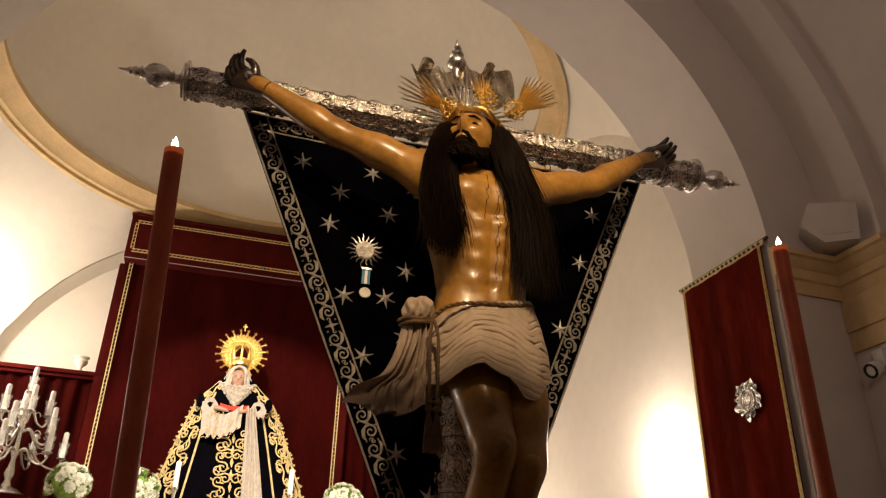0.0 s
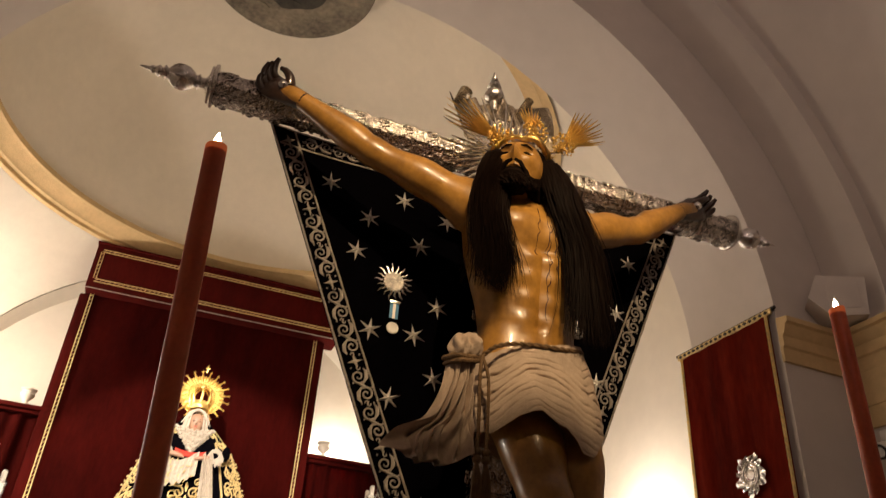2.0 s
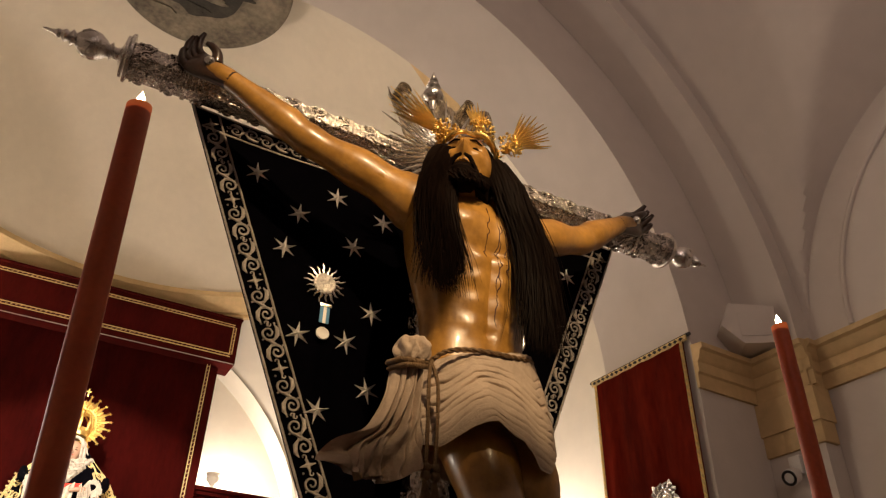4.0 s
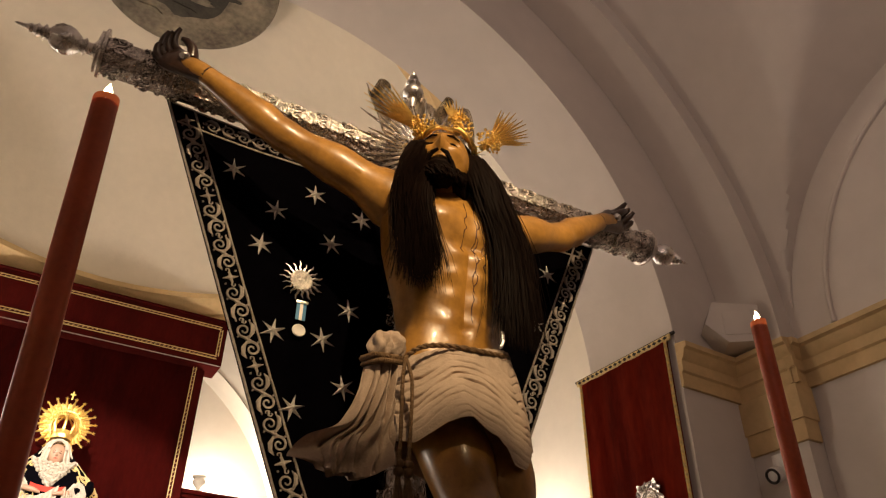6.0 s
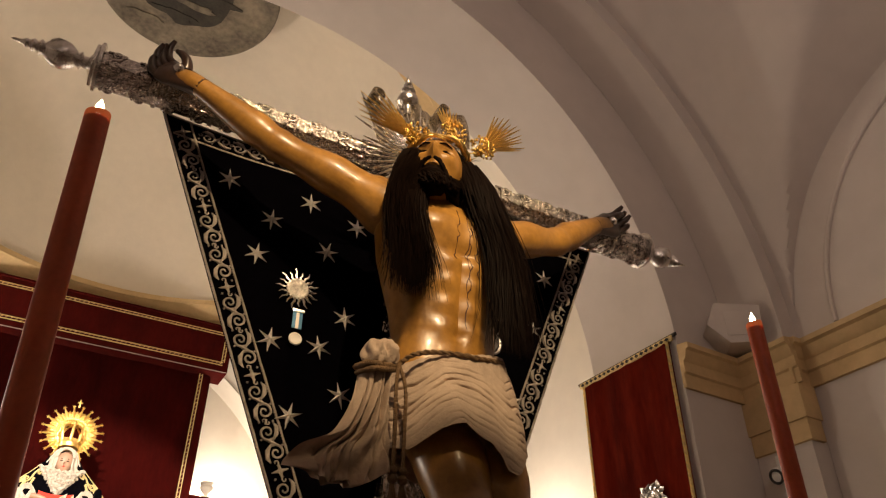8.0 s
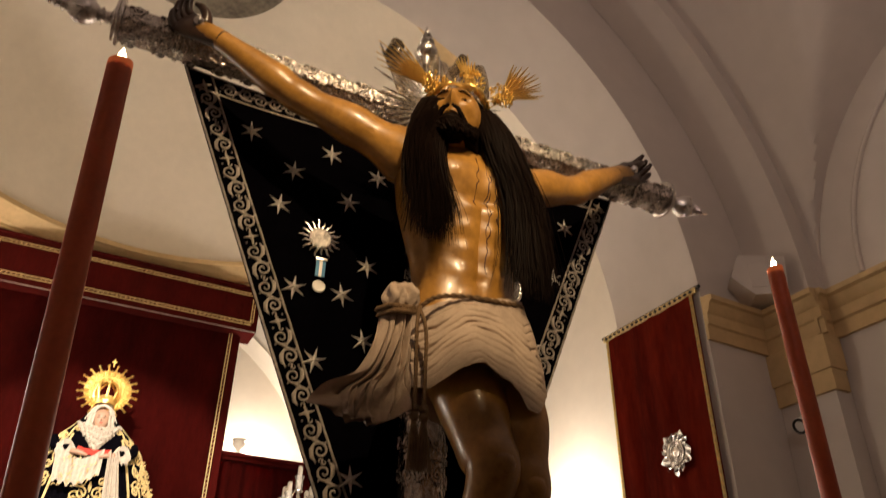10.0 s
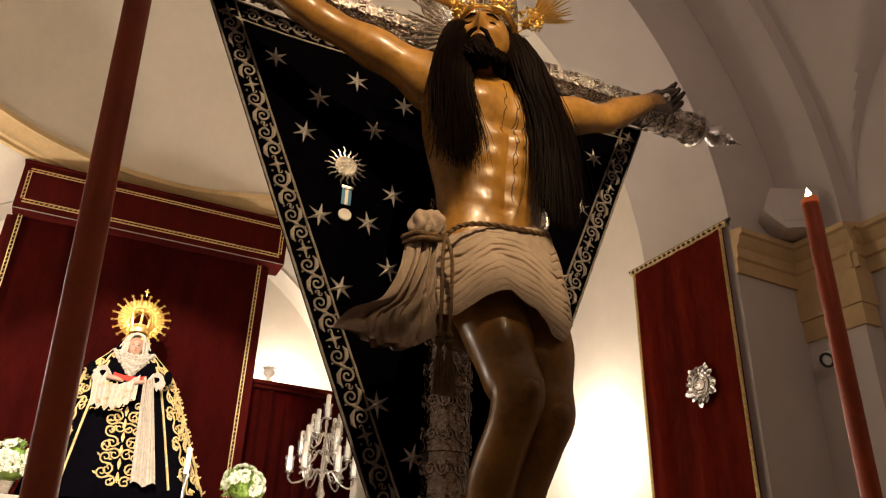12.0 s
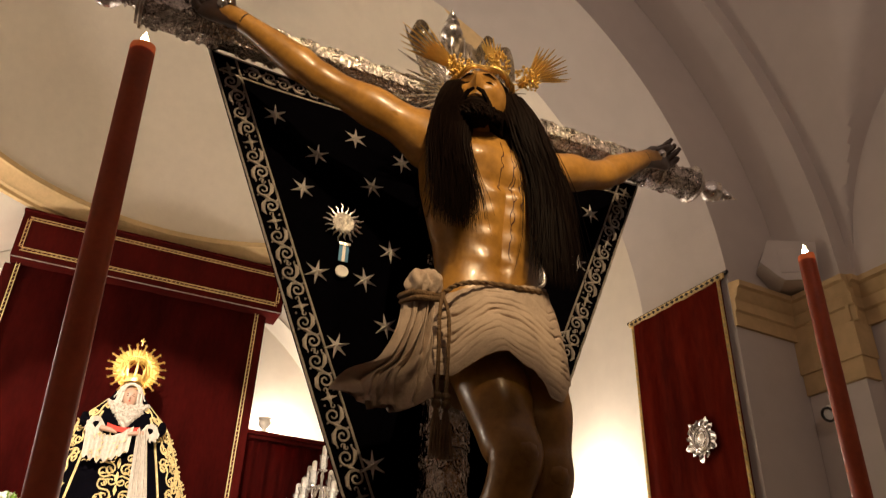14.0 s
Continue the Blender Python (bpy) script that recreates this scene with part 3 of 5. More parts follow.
medal = thing("ribbon_medal", Matrix.Translation((0, 2.6, 0)) @ Matrix.Translation(off_at(-0.303, 2.60, 0.008)), "silver medal on a blue and white ribbon pinned to velvet", "medal")
for k, m_ in ((-1, BLUE), (0, WHITE_PAINT), (1, BLUE)):
    part("ribbon_stripe", box(bmesh.new(), k * 0.009, 0, 0.035, 0.009, 0.003, 0.05), m_, medal, "blue stripe" if k else "white stripe")
part("bar", box(bmesh.new(), 0, -0.002, 0.063, 0.034, 0.006, 0.01, 0.002), SILVER, medal)
# silver disc coloured flat white to carry its bright glint
part("glint_disc", lathe(bmesh.new(), [(0.017, 0), (0.019, 0.002), (0.017, 0.005), (0.015, 0.004)], 24), WHITE_PAINT, medal, m=pose(0, 0, -0.022, 90))
bm = bmesh.new()
tube(bm, [(0.03 * math.cos(a), 0, 0.042 * math.sin(a)) for a in (2 * math.pi * k / 24 for k in range(25))], 0.006, 6)
lathe(bm, [(0.024, 0), (0.02, 0.008), (0.008, 0.011)], 20, pose(0, 0, 0, 90) @ Matrix.Diagonal((1, 1.4, 1, 1)))
tagged(part("oval_badge", bm, SILVER, None, "oval chased silver badge pinned on the black velvet banner", m=pose(0, 2.6, 0) @ Matrix.Translation(off_at(0.315, 2.725, 0.012))), category="badge")
# rings that hang the banner from the crossbar
for k in range(5):
    bm = bmesh.new()
    s = 0.005 + 0.99 * k / 4
    p = on_cloth(s, 0.0)
    tube(bm, [(p.x + 0.012 * math.cos(a), p.y, p.z + 0.012 + 0.014 * math.sin(a)) for a in (2 * math.pi * j / 14 for j in range(15))], 0.0025, 6)
    part("hanging_ring", bm, SILVER, banner)

# ---- the carved figure ----
bm = bmesh.new()
S_SKIN, S_DARK, S_HAIR, S_LINEN, S_ROPE, S_BLOOD, S_SILVER = range(7)


def gauss(x, z, cx, cz, sx, sz):
    return math.exp(-((x - cx) / sx) ** 2 - ((z - cz) / sz) ** 2)


TORSO_Z = [2.25, 2.35, 2.43, 2.50, 2.58, 2.66, 2.74, 2.82, 2.88, 2.92, 2.95]
TORSO_W = [0.15, 0.155, 0.145, 0.137, 0.148, 0.168, 0.186, 0.195, 0.185, 0.15, 0.07]
TORSO_D = [0.10, 0.10, 0.088, 0.08, 0.088, 0.105, 0.118, 0.118, 0.10, 0.08, 0.055]


def torso(s, t):
    z = 2.25 + 0.70 * t
    w, d = float(np.interp(z, TORSO_Z, TORSO_W)), float(np.interp(z, TORSO_Z, TORSO_D))
    a = 2 * math.pi * s
    c, q = math.cos(a), math.sin(a)
    x = w * math.copysign(abs(c) ** 0.85, c)
    y = d * math.copysign(abs(q) ** 0.85, q)
    if q < 0:
        f = 0.0
        for sx in (-1, 1):
            f += 0.020 * gauss(x, z, sx * 0.088, 2.80, 0.062, 0.05)
            f += 0.010 * gauss(x, z, sx * 0.04, 2.575, 0.026, 0.022) + 0.010 * gauss(x, z, sx * 0.038, 2.635, 0.026, 0.022) + 0.008 * gauss(x, z, sx * 0.036, 2.69, 0.024, 0.02)
            f += 0.010 * gauss(x, z, sx * 0.045, 2.51, 0.03, 0.028)
            for k in range(4):
                f += 0.005 * gauss(x, z, sx * (0.10 + 0.012 * k), 2.71 - 0.042 * k, 0.04, 0.014)
            f += 0.008 * gauss(x, z, sx * 0.07, 2.915, 0.06, 0.012)
            f += 0.004 * gauss(x, z, sx * 0.088, 2.785, 0.01, 0.01)
        f -= 0.008 * gauss(x, z, 0, 2.62, 0.010, 0.16) + 0.010 * gauss(x, z, 0, 2.5, 0.012, 0.012) + 0.012 * gauss(x, z, 0, 2.9, 0.02, 0.02)
        f -= 0.012 * gauss(x, z, 0, 2.725, 0.05, 0.018)
        y -= 0.95 * f * min(1, -q * 1.6)
    return Vector((x + 0.004 + 0.03 * (2.6 - z) * 0.2, 2.325 + y, z))


sheet(bm, torso, 88, 70, S_SKIN)
# neck
tube(bm, spline([(0.0, 2.335, 2.88), (-0.015, 2.31, 2.94), (-0.045, 2.285, 3.0)], 8), lerp_list([0.075, 0.057, 0.055], 8), 18, S_SKIN)
for sx in (-1, 1):
    tube(bm, spline([(sx * 0.012, 2.268, 2.885), (sx * 0.03 - 0.02, 2.262, 2.94), (sx * 0.045 - 0.045, 2.275, 3.0)], 7), [0.012, 0.013, 0.014, 0.014, 0.013, 0.012, 0.01], 8, S_SKIN)


def arm(sx, elbow, wrist, palm):
    sh = (sx * 0.135, 2.345, 2.885)
    mid = ((sh[0] + elbow[0]) / 2, (sh[1] + elbow[1]) / 2 - 0.005, (sh[2] + elbow[2]) / 2 + 0.004)
    fore = ((elbow[0] * 0.68 + wrist[0] * 0.32), (elbow[1] * 0.68 + wrist[1] * 0.32), (elbow[2] * 0.68 + wrist[2] * 0.32) - 0.002)
    pts = spline([(sx * 0.06, 2.345, 2.84), sh, mid, elbow, fore, wrist, palm], 44)
    rr = lerp_list([0.078, 0.076, 0.054, 0.043, 0.045, 0.028, 0.027], 44)
    rr = [r * (1 + 0.05 * math.sin(k * 0.9)) if 8 < k < 30 else r for k, r in enumerate(rr)]
    tube(bm, pts, [(r, r * 1.08) for r in rr], 20, S_SKIN)
    # muscles: shoulder cap, biceps and triceps ridges
    tube(bm, spline([(sx * 0.12, 2.325, 2.925), (sx * 0.19, 2.335, 2.945), mid], 10), lerp_list([0.03, 0.04, 0.024], 10), 12, S_SKIN)
    m2 = Vector(mid)
    tube(bm, spline([Vector(sh) + Vector((sx * 0.03, -0.03, -0.01)), m2 + Vector((0, -0.022, -0.006)), Vector(elbow) + Vector((0, -0.012, 0))], 10), lerp_list([0.022, 0.032, 0.014], 10), 12, S_SKIN)
    tube(bm, spline([Vector(sh) + Vector((sx * 0.0, 0.0, -0.04)), m2 + Vector((0, -0.005, -0.024)), Vector(elbow) + Vector((0, 0, -0.01))], 10), lerp_list([0.03, 0.03, 0.016], 10), 12, S_SKIN)
    d = (Vector(palm) - Vector(wrist)).normalized()
    side = Vector((0, -1, 0)).cross(d).normalized() * (1 if sx > 0 else -1)
    p = Vector(palm)
    # hand: palm, fingers bent upwards, thumb, nail head
    up = Vector((0, -0.35, 0.94)) if sx < 0 else Vector((0.55, -0.45, 0.6))
    tube(bm, [Vector(wrist) - d * 0.01, p - d * 0.012, p + d * 0.02, p + d * 0.055, p + d * 0.066], [(0.028, 0.029), (0.022, 0.042), (0.024, 0.05), (0.021, 0.048), (0.012, 0.036)], 16, S_DARK, up=tuple(side))
    for k in range(4):
        b = p + d * 0.056 + side * (0.034 - 0.0225 * k)
        ln = (1.0, 1.15, 1.1, 0.9)[k]
        tip = b + d * 0.020 * ln + up * (0.070 - 0.012 * (k % 2)) * ln
        tube(bm, spline([b - d * 0.012, b + d * 0.022 * ln + up * 0.010, b + d * 0.030 * ln + up * 0.040 * ln, tip], 11), lerp_list([0.0125, 0.0120, 0.0105, 0.0065], 11), 10, S_DARK)
    b = p + up * 0.026 - d * 0.01
    tube(bm, spline([b, b + up * 0.026 + d * 0.004, b + up * 0.040 + d * 0.024, b + up * 0.042 + d * 0.046], 10), lerp_list([0.019, 0.0145, 0.0115, 0.007], 10), 10, S_DARK)
    lathe(bm, [(0.014, 0), (0.0165, 0.006), (0.012, 0.013), (0.005, 0.018)], 14, Matrix.Translation(p + d * 0.014 + Vector((0, -0.026, 0))) @ pose(0, 0, 0, 90), S_SILVER)


arm(-1, (-0.45, 2.40, 3.035), (-0.70, 2.435, 3.185), (-0.755, 2.462, 3.222))
arm(1, (0.437, 2.40, 3.015), (0.655, 2.435, 3.175), (0.732, 2.462, 3.222))


def leg(sx, hip, knee, ankle, toe):
    h, k, a = Vector(hip), Vector(knee), Vector(ankle)
    pts = spline([h + Vector((0, 0.02, 0.08)), h, h.lerp(k, 0.5) + Vector((0, -0.012, 0.01)), h.lerp(k, 0.85), k, k.lerp(a, 0.16), k.lerp(a, 0.4) + Vector((0, 0.022, 0)), k.lerp(a, 0.75), a], 44)
    rr = lerp_list([0.092, 0.090, 0.081, 0.064, 0.058, 0.05, 0.053, 0.037, 0.029], 44)
    tube(bm, pts, rr, 20, S_SKIN)
    bmesh.ops.create_uvsphere(bm, u_segments=12, v_segments=8, radius=0.038, matrix=Matrix.Translation(k + Vector((0, -0.024, 0.0))))
    t = Vector(toe)
    tube(bm, spline([a + Vector((0, 0.03, 0.01)), a.lerp(t, 0.35) + Vector((0, -0.01, 0.01)), a.lerp(t, 0.7), t], 10), lerp_list([0.03, 0.036, 0.036, 0.015], 10), 14, S_DARK)


leg(-1, (-0.042, 2.335, 2.34), (-0.012, 2.165, 2.012), (-0.014, 2.385, 1.62), (0.0, 2.31, 1.49))
leg(1, (0.098, 2.32, 2.31), (0.082, 2.20, 1.985), (0.05, 2.41, 1.60), (0.04, 2.35, 1.47))

# head: carved face, lifted and turned to its right
HEADM = Matrix.Translation((-0.056, 2.262, 2.993)) @ pose(0, 0, 0, -9, 5, -30) @ Matrix.Scale(1.03, 4)


def head(s, t):
    a, e = 2 * math.pi * s, math.pi * (t - 0.5)
    v = Vector((math.cos(a) * math.cos(e), math.sin(a) * math.cos(e), math.sin(e)))
    x, z = v.x * 0.076, v.z * 0.112
    y = v.y * 0.092
    if v.z < -0.2 and v.y < 0:
        x *= 1 + 0.25 * (v.z + 0.2)
    if v.y < 0:
        k = 0.0
        k += 0.026 * math.exp(-(x / 0.011) ** 2 - ((z + 0.012) / 0.022) ** 2) + 0.012 * math.exp(-(x / 0.012) ** 2 - ((z - 0.012) / 0.02) ** 2)
        k += 0.007 * math.exp(-(x / 0.045) ** 2 - ((z - 0.032) / 0.010) ** 2)
        for sx in (-1, 1):
            k -= 0.019 * gauss(x, z, sx * 0.03, 0.014, 0.017, 0.011)
            k += 0.007 * gauss(x, z, sx * 0.03, 0.013, 0.009, 0.006)
            k += 0.008 * gauss(x, z, sx * 0.042, -0.014, 0.018, 0.018)
            k -= 0.005 * gauss(x, z, sx * 0.036, -0.042, 0.014, 0.02)
        k += 0.009 * gauss(x, z, 0, -0.05, 0.02, 0.006) - 0.008 * gauss(x, z, 0, -0.058, 0.018, 0.003) + 0.009 * gauss(x, z, 0, -0.066, 0.017, 0.006)
        k += 0.012 * gauss(x, z, 0, -0.094, 0.025, 0.016)
        y -= k
    return HEADM @ Vector((x, y, z))


sheet(bm, head, 72, 56, S_SKIN)
rnd = random.Random(11)
# brows, moustache and curled beard
for sx in (-1, 1):
    tube(bm, [HEADM @ Vector((sx * x, -y, z)) for x, y, z in ((0.012, 0.093, 0.028), (0.028, 0.0875, 0.034), (0.047, 0.073, 0.030))], [0.0022, 0.0032, 0.001], 6, S_HAIR)
    tube(bm, [HEADM @ Vector((sx * x, -y, z)) for x, y, z in ((0.017, 0.076, 0.012), (0.024, 0.0755, 0.0145), (0.031, 0.0745, 0.0145), (0.043, 0.068, 0.011))], [0.0012, 0.0032, 0.0036, 0.001], 6, S_HAIR)
    tube(bm, [HEADM @ Vector((sx * x, -y, z)) for x, y, z in ((0.003, 0.105, -0.041), (0.018, 0.098, -0.046), (0.032, 0.082, -0.062), (0.036, 0.07, -0.08))], [0.004, 0.0065, 0.006, 0.003], 7, S_HAIR)
for k in range(260):
    a = rnd.uniform(-1, 1)
    ang = a * 1.45
    lev = rnd.uniform(0, 1)
    x = 0.066 * math.sin(ang)
    y = -0.018 - 0.066 * math.cos(ang) - 0.012 * math.cos(ang) * lev
    z = -0.03 - 0.045 * math.cos(ang) ** 0.5 * 1.0 - 0.028 * lev * (0.4 + 0.6 * math.cos(ang)) if math.cos(ang) > 0 else -0.03
    pts = [HEADM @ Vector((x + 0.007 * math.cos(j * 1.1 + k), y + 0.007 * math.sin(j * 1.1 + k) + 0.003, z - 0.006 * j)) for j in range(6)]
    tube(bm, pts, [0.0035, 0.0042, 0.004, 0.0036, 0.003, 0.001], 5, S_HAIR)
tube(bm, [HEADM @ Vector((0, -0.04, -0.06)), HEADM @ Vector((0, -0.055, -0.088)), HEADM @ Vector((0, -0.06, -0.112))], [0.05, 0.045, 0.015], 12, S_HAIR)
# scalp cap and long loose natural hair falling past the shoulders
tube(bm, [HEADM @ Vector((0, 0.03, z)) for z in (-0.09, -0.03, 0.03, 0.075, 0.105, 0.122)], [0.075, 0.088, 0.09, 0.084, 0.06, 0.02], 20, S_HAIR)
CORES = (((-0.115, 2.25, 3.035), (-0.135, 2.238, 2.95), (-0.155, 2.228, 2.86), (-0.158, 2.212, 2.76), (-0.146, 2.205, 2.66)),
         ((0.028, 2.25, 3.05), (0.048, 2.215, 2.95), (0.066, 2.195, 2.86), (0.108, 2.190, 2.73), (0.122, 2.194, 2.56)))
for side, core in zip((-1, 1), CORES):
    mid = spline(core, 22)
    tube(bm, mid, [(r, r * 0.72) for r in lerp_list([0.036, 0.05, 0.046, 0.026 if side < 0 else 0.036, 0.004], 22)], 18, S_HAIR, up=(0, 1, 0))
    for k in range(3000):
        a, d = rnd.uniform(0, 2 * math.pi), math.sqrt(rnd.random())
        fall = 0.72 + 0.55 * rnd.random()
        wave, ph = rnd.uniform(0.001, 0.008), rnd.uniform(0, 6)
        spread = rnd.gauss(0, 0.019)
        pts = []
        for j in range(10):
            f = j / 9 * fall
            c = spline_at(core, min(1.0, f)) + Vector((side * 0.004, 0, -0.42 * max(0.0, f - 1.0)))
            r = float(np.interp(f, (0, 0.25, 0.55, 0.8, 1.2), (0.040, 0.054, 0.050, 0.046, 0.034)))
            pts.append(c + Vector((r * d * math.cos(a) + spread * f * f + wave * math.sin(8 * f + ph), 0.72 * r * d * math.sin(a) - 0.004 + wave * math.cos(6 * f + ph), 0.01 * math.sin(a))))
        tube(bm, pts, [0.0011, 0.0012, 0.0012, 0.0012, 0.0011, 0.001, 0.0009, 0.0008, 0.0006, 0.0002], 3, S_HAIR, cap=False)
# painted trickles of blood on the chest and thigh
for x0, z0, z1, dx in ((0.012, 2.88, 2.52, 0.012), (-0.012, 2.86, 2.70, -0.008), (0.03, 2.84, 2.66, 0.02), (0.02, 2.80, 2.60, 0.006)):
    pts = []
    for k in range(24):
        z = z0 + (z1 - z0) * k / 23
        x = x0 + dx * k / 23 + 0.003 * math.sin(k * 1.1)
        best = min((torso(0.5 + 0.5 * j / 120, (z - 2.25) / 0.70) for j in range(20, 101)), key=lambda v: abs(v.x - x))
        pts.append(best + Vector((0, -0.0003, 0)))
    tube(bm, pts, [0.0011 + 0.0005 * math.sin(k) for k in range(24)], 5, S_BLOOD)


# loincloth with carved folds: creases arch over the raised thigh and run down to the far hip
def relu(v):
    return max(0.0, v)


HEM_C = [-1.0, -0.75, -0.5, -0.25, 0.0, 0.22, 0.42, 0.7, 1.0]
HEM_Z = [2.19, 2.175, 2.20, 2.218, 2.19, 2.14, 2.150, 2.195, 2.245]


def cloth(s, t):
    a = 2 * math.pi * s
    c, q = math.cos(a), math.sin(a)
    front = relu(-q)
    hem = float(np.interp(c, HEM_C, HEM_Z))
    z0 = 2.436 + 0.040 * c
    z = z0 + (hem - z0) * t
    w = 0.150 + 0.048 * math.sin(math.pi / 2 * min(1, t * 1.05))
    d = 0.108 + front * t * (0.045 + 0.055 * gauss(c, 0, -0.4, 0, 0.55, 1)) + 0.02 * t
    cc, qq = math.copysign(abs(c) ** 0.82, c), math.copysign(abs(q) ** 0.82, q)
    x = w * cc
    level = z + 0.8 * relu(-0.07 - x) + 0.22 * relu(x + 0.05) + 0.022 * noise.noise((c * 2.0, q * 2.0, t * 1.6)) + 0.005 * noise.noise((c * 7, q * 7, t * 6))
    band = 0.35 + 0.65 * math.exp(-((level - 2.34) / 0.055) ** 2)
    crease = (0.5 + 0.5 * math.cos(level * 2 * math.pi / 0.021 + 3.5 * noise.noise((c * 1.7, q * 1.7, 3)))) ** 5
    gate = 0.5 + 1.1 * noise.noise((c * 2.6 + 5, q * 2.6, level * 45))
    fold = -0.0095 * crease * band * relu(gate) * min(1.0, t * 6)
    fold += 0.004 * noise.noise((c * 3.2, q * 3.2, t * 4 + 7)) + 0.002 * math.sin(c * 34 + 3 * math.sin(t * 4)) * relu(0.3 - t) * 3
    return Vector((0.004 + (w + fold) * cc, 2.318 + (d + fold) * qq, z + 0.004 * math.sin(c * 11) * t))


sheet(bm, cloth, 300, 130, S_LINEN)
EDGE = ((-0.252, 2.225, 2.345), (-0.268, 2.225, 2.27), (-0.305, 2.235, 2.195), (-0.368, 2.25, 2.160), (-0.398, 2.25, 2.112))


def drape(s, t):
    """The loose end that falls from the knot and blows outwards at its foot."""
    left = spline_at(EDGE, t)
    right = Vector((-0.192 + 0.010 * t, 2.205 + 0.012 * t, 2.350 - 0.236 * t))
    p = left.lerp(right, s ** (1.0 - 0.25 * t))
    run = s * 15 + 2.6 * t * (1 - s) + 3.2 * noise.noise((s * 2.6, t * 2.2, 8)) * (0.4 + t)
    pleat = (0.013 + 0.013 * t) * (abs(math.sin(run)) ** 0.6 - 0.5) * (1 - 0.35 * gauss(s, t, 0.15, 0.9, 0.2, 0.3))
    pleat += 0.006 * math.sin(run * 2.3 + 6 * t) * (0.3 + t) + 0.022 * t * noise.noise((s * 5, t * 5, 2)) + 0.010 * t * t * math.sin(t * 13 + s * 9)
    pleat -= 0.010 * t * (0.5 + 0.5 * math.sin(s * 31 + 9 * t + 6 * noise.noise((s * 3, t * 4, 11)))) ** 4
    sag = -0.016 * math.sin(math.pi * s) * t ** 2 + 0.006 * math.sin(run) * t ** 3
    return p + Vector((0.003 * math.sin(run), -pleat - 0.012 * math.sin(math.pi * s) * (1 - t), sag))


sheet(bm, drape, 170, 80, S_LINEN)
sheet(bm, lambda s, t: drape(s, t) + Vector((0, 0.030 * math.sin(math.pi * s) + 0.012, 0.004)), 50, 24, S_LINEN)
# knot: bunched loops above the cord
for cx, cz, wx, hz, ph in ((-0.232, 2.378, 0.026, 0.034, 0.3), (-0.204, 2.384, 0.028, 0.036, 1.9)):
    def lobe(s, t):
        a, e = 2 * math.pi * s, math.pi * (t - 0.5)
        r = 1 + 0.16 * math.sin(5 * a + ph + 1.5 * math.sin(3 * e)) + 0.25 * noise.noise((math.cos(a) * 2 + ph, math.sin(a) * 2, t * 3))
        return Vector((cx + wx * r * math.cos(a) * math.cos(e), 2.205 + 0.030 * r * math.sin(a) * math.cos(e), cz + hz * math.sin(e)))
    sheet(bm, lobe, 44, 24, S_LINEN)


# rope girdle and its hanging ends, two strands twisted together
def rope(pts, r):
    path = spline(pts, 190)
    for ph in (0, math.pi):
        tube(bm, [p + Vector((r * 0.35 * math.cos(k * 0.42 + ph), r * 0.5 * math.cos(k * 0.42 + ph), r * 0.5 * math.sin(k * 0.42 + ph))) for k, p in enumerate(path)], r * 0.75, 6, S_ROPE)


rope([(-0.178, 2.222, 2.362), (-0.13, 2.205, 2.402), (-0.05, 2.200, 2.421), (0.05, 2.205, 2.430), (0.12, 2.235, 2.448), (0.158, 2.30, 2.466), (0.14, 2.38, 2.47)], 0.0054)
rope([(-0.262, 2.24, 2.355), (-0.245, 2.195, 2.350), (-0.21, 2.185, 2.348), (-0.18, 2.20, 2.358)], 0.006)
rope([(-0.258, 2.24, 2.342), (-0.24, 2.193, 2.337), (-0.21, 2.184, 2.338), (-0.178, 2.20, 2.350)], 0.0055)
for dx in (-0.010, 0.012):
    rope([(-0.178, 2.19, 2.36), (-0.176 + dx, 2.182, 2.30), (-0.172 + dx, 2.190, 2.2), (-0.170 + dx, 2.198, 2.125)], 0.0054)
    for kz in (2.125, 2.108):
        bmesh.ops.create_icosphere(bm, subdivisions=2, radius=0.011, matrix=Matrix.Translation((-0.170 + dx, 2.198, kz)))
    for j in range(12):
        tube(bm, [(-0.170 + dx, 2.20, 2.11), (-0.178 + dx + 0.002 * j, 2.198 + 0.004 * (j % 3), 2.06), (-0.183 + dx + 0.003 * j, 2.20, 1.995)], [0.003, 0.003, 0.0012], 5, S_ROPE)
for f in bm.faces:
    if len(f.verts) == 3 and f.material_index == 0 and f.calc_center_median().z < 2.14 and f.calc_center_median().x < -0.14:
        f.material_index = S_ROPE
tagged(part("crucified_statue", bm, [SKIN, DARKSKIN, HAIR, LINEN, ROPE, BLOOD, SILVER], None, "varnished wooden crucified figure with dark hair and linen loincloth"), category="statue")

# crown of thorns with three fans of gilt rays, set on the head
CROWN = Matrix.Translation(HEADM @ Vector((0, 0, 0.066))) @ pose(0, 0, 0, -11, 4, -22)
crown = thing("crown_of_rays", CROWN, "gilt crown of thorns with three fans of rays", "crown")
for k in range(3):
    bm = bmesh.new()
    tube(bm, [((0.088 + 0.006 * math.sin(7 * a + k * 2)) * math.cos(a), 0.012 + (0.1 + 0.006 * math.cos(7 * a + k)) * math.sin(a), 0.008 * math.sin(5 * a + 2 * k)) for a in (2 * math.pi * j / 50 for j in range(51))], 0.005, 6)
    part("twig", bm, GOLD, crown)
th = mesh_of("thorn", tube(bmesh.new(), [(0, 0, 0), (0.022, 0, 0.006)], [0.003, 0.0004], 5), GOLD)
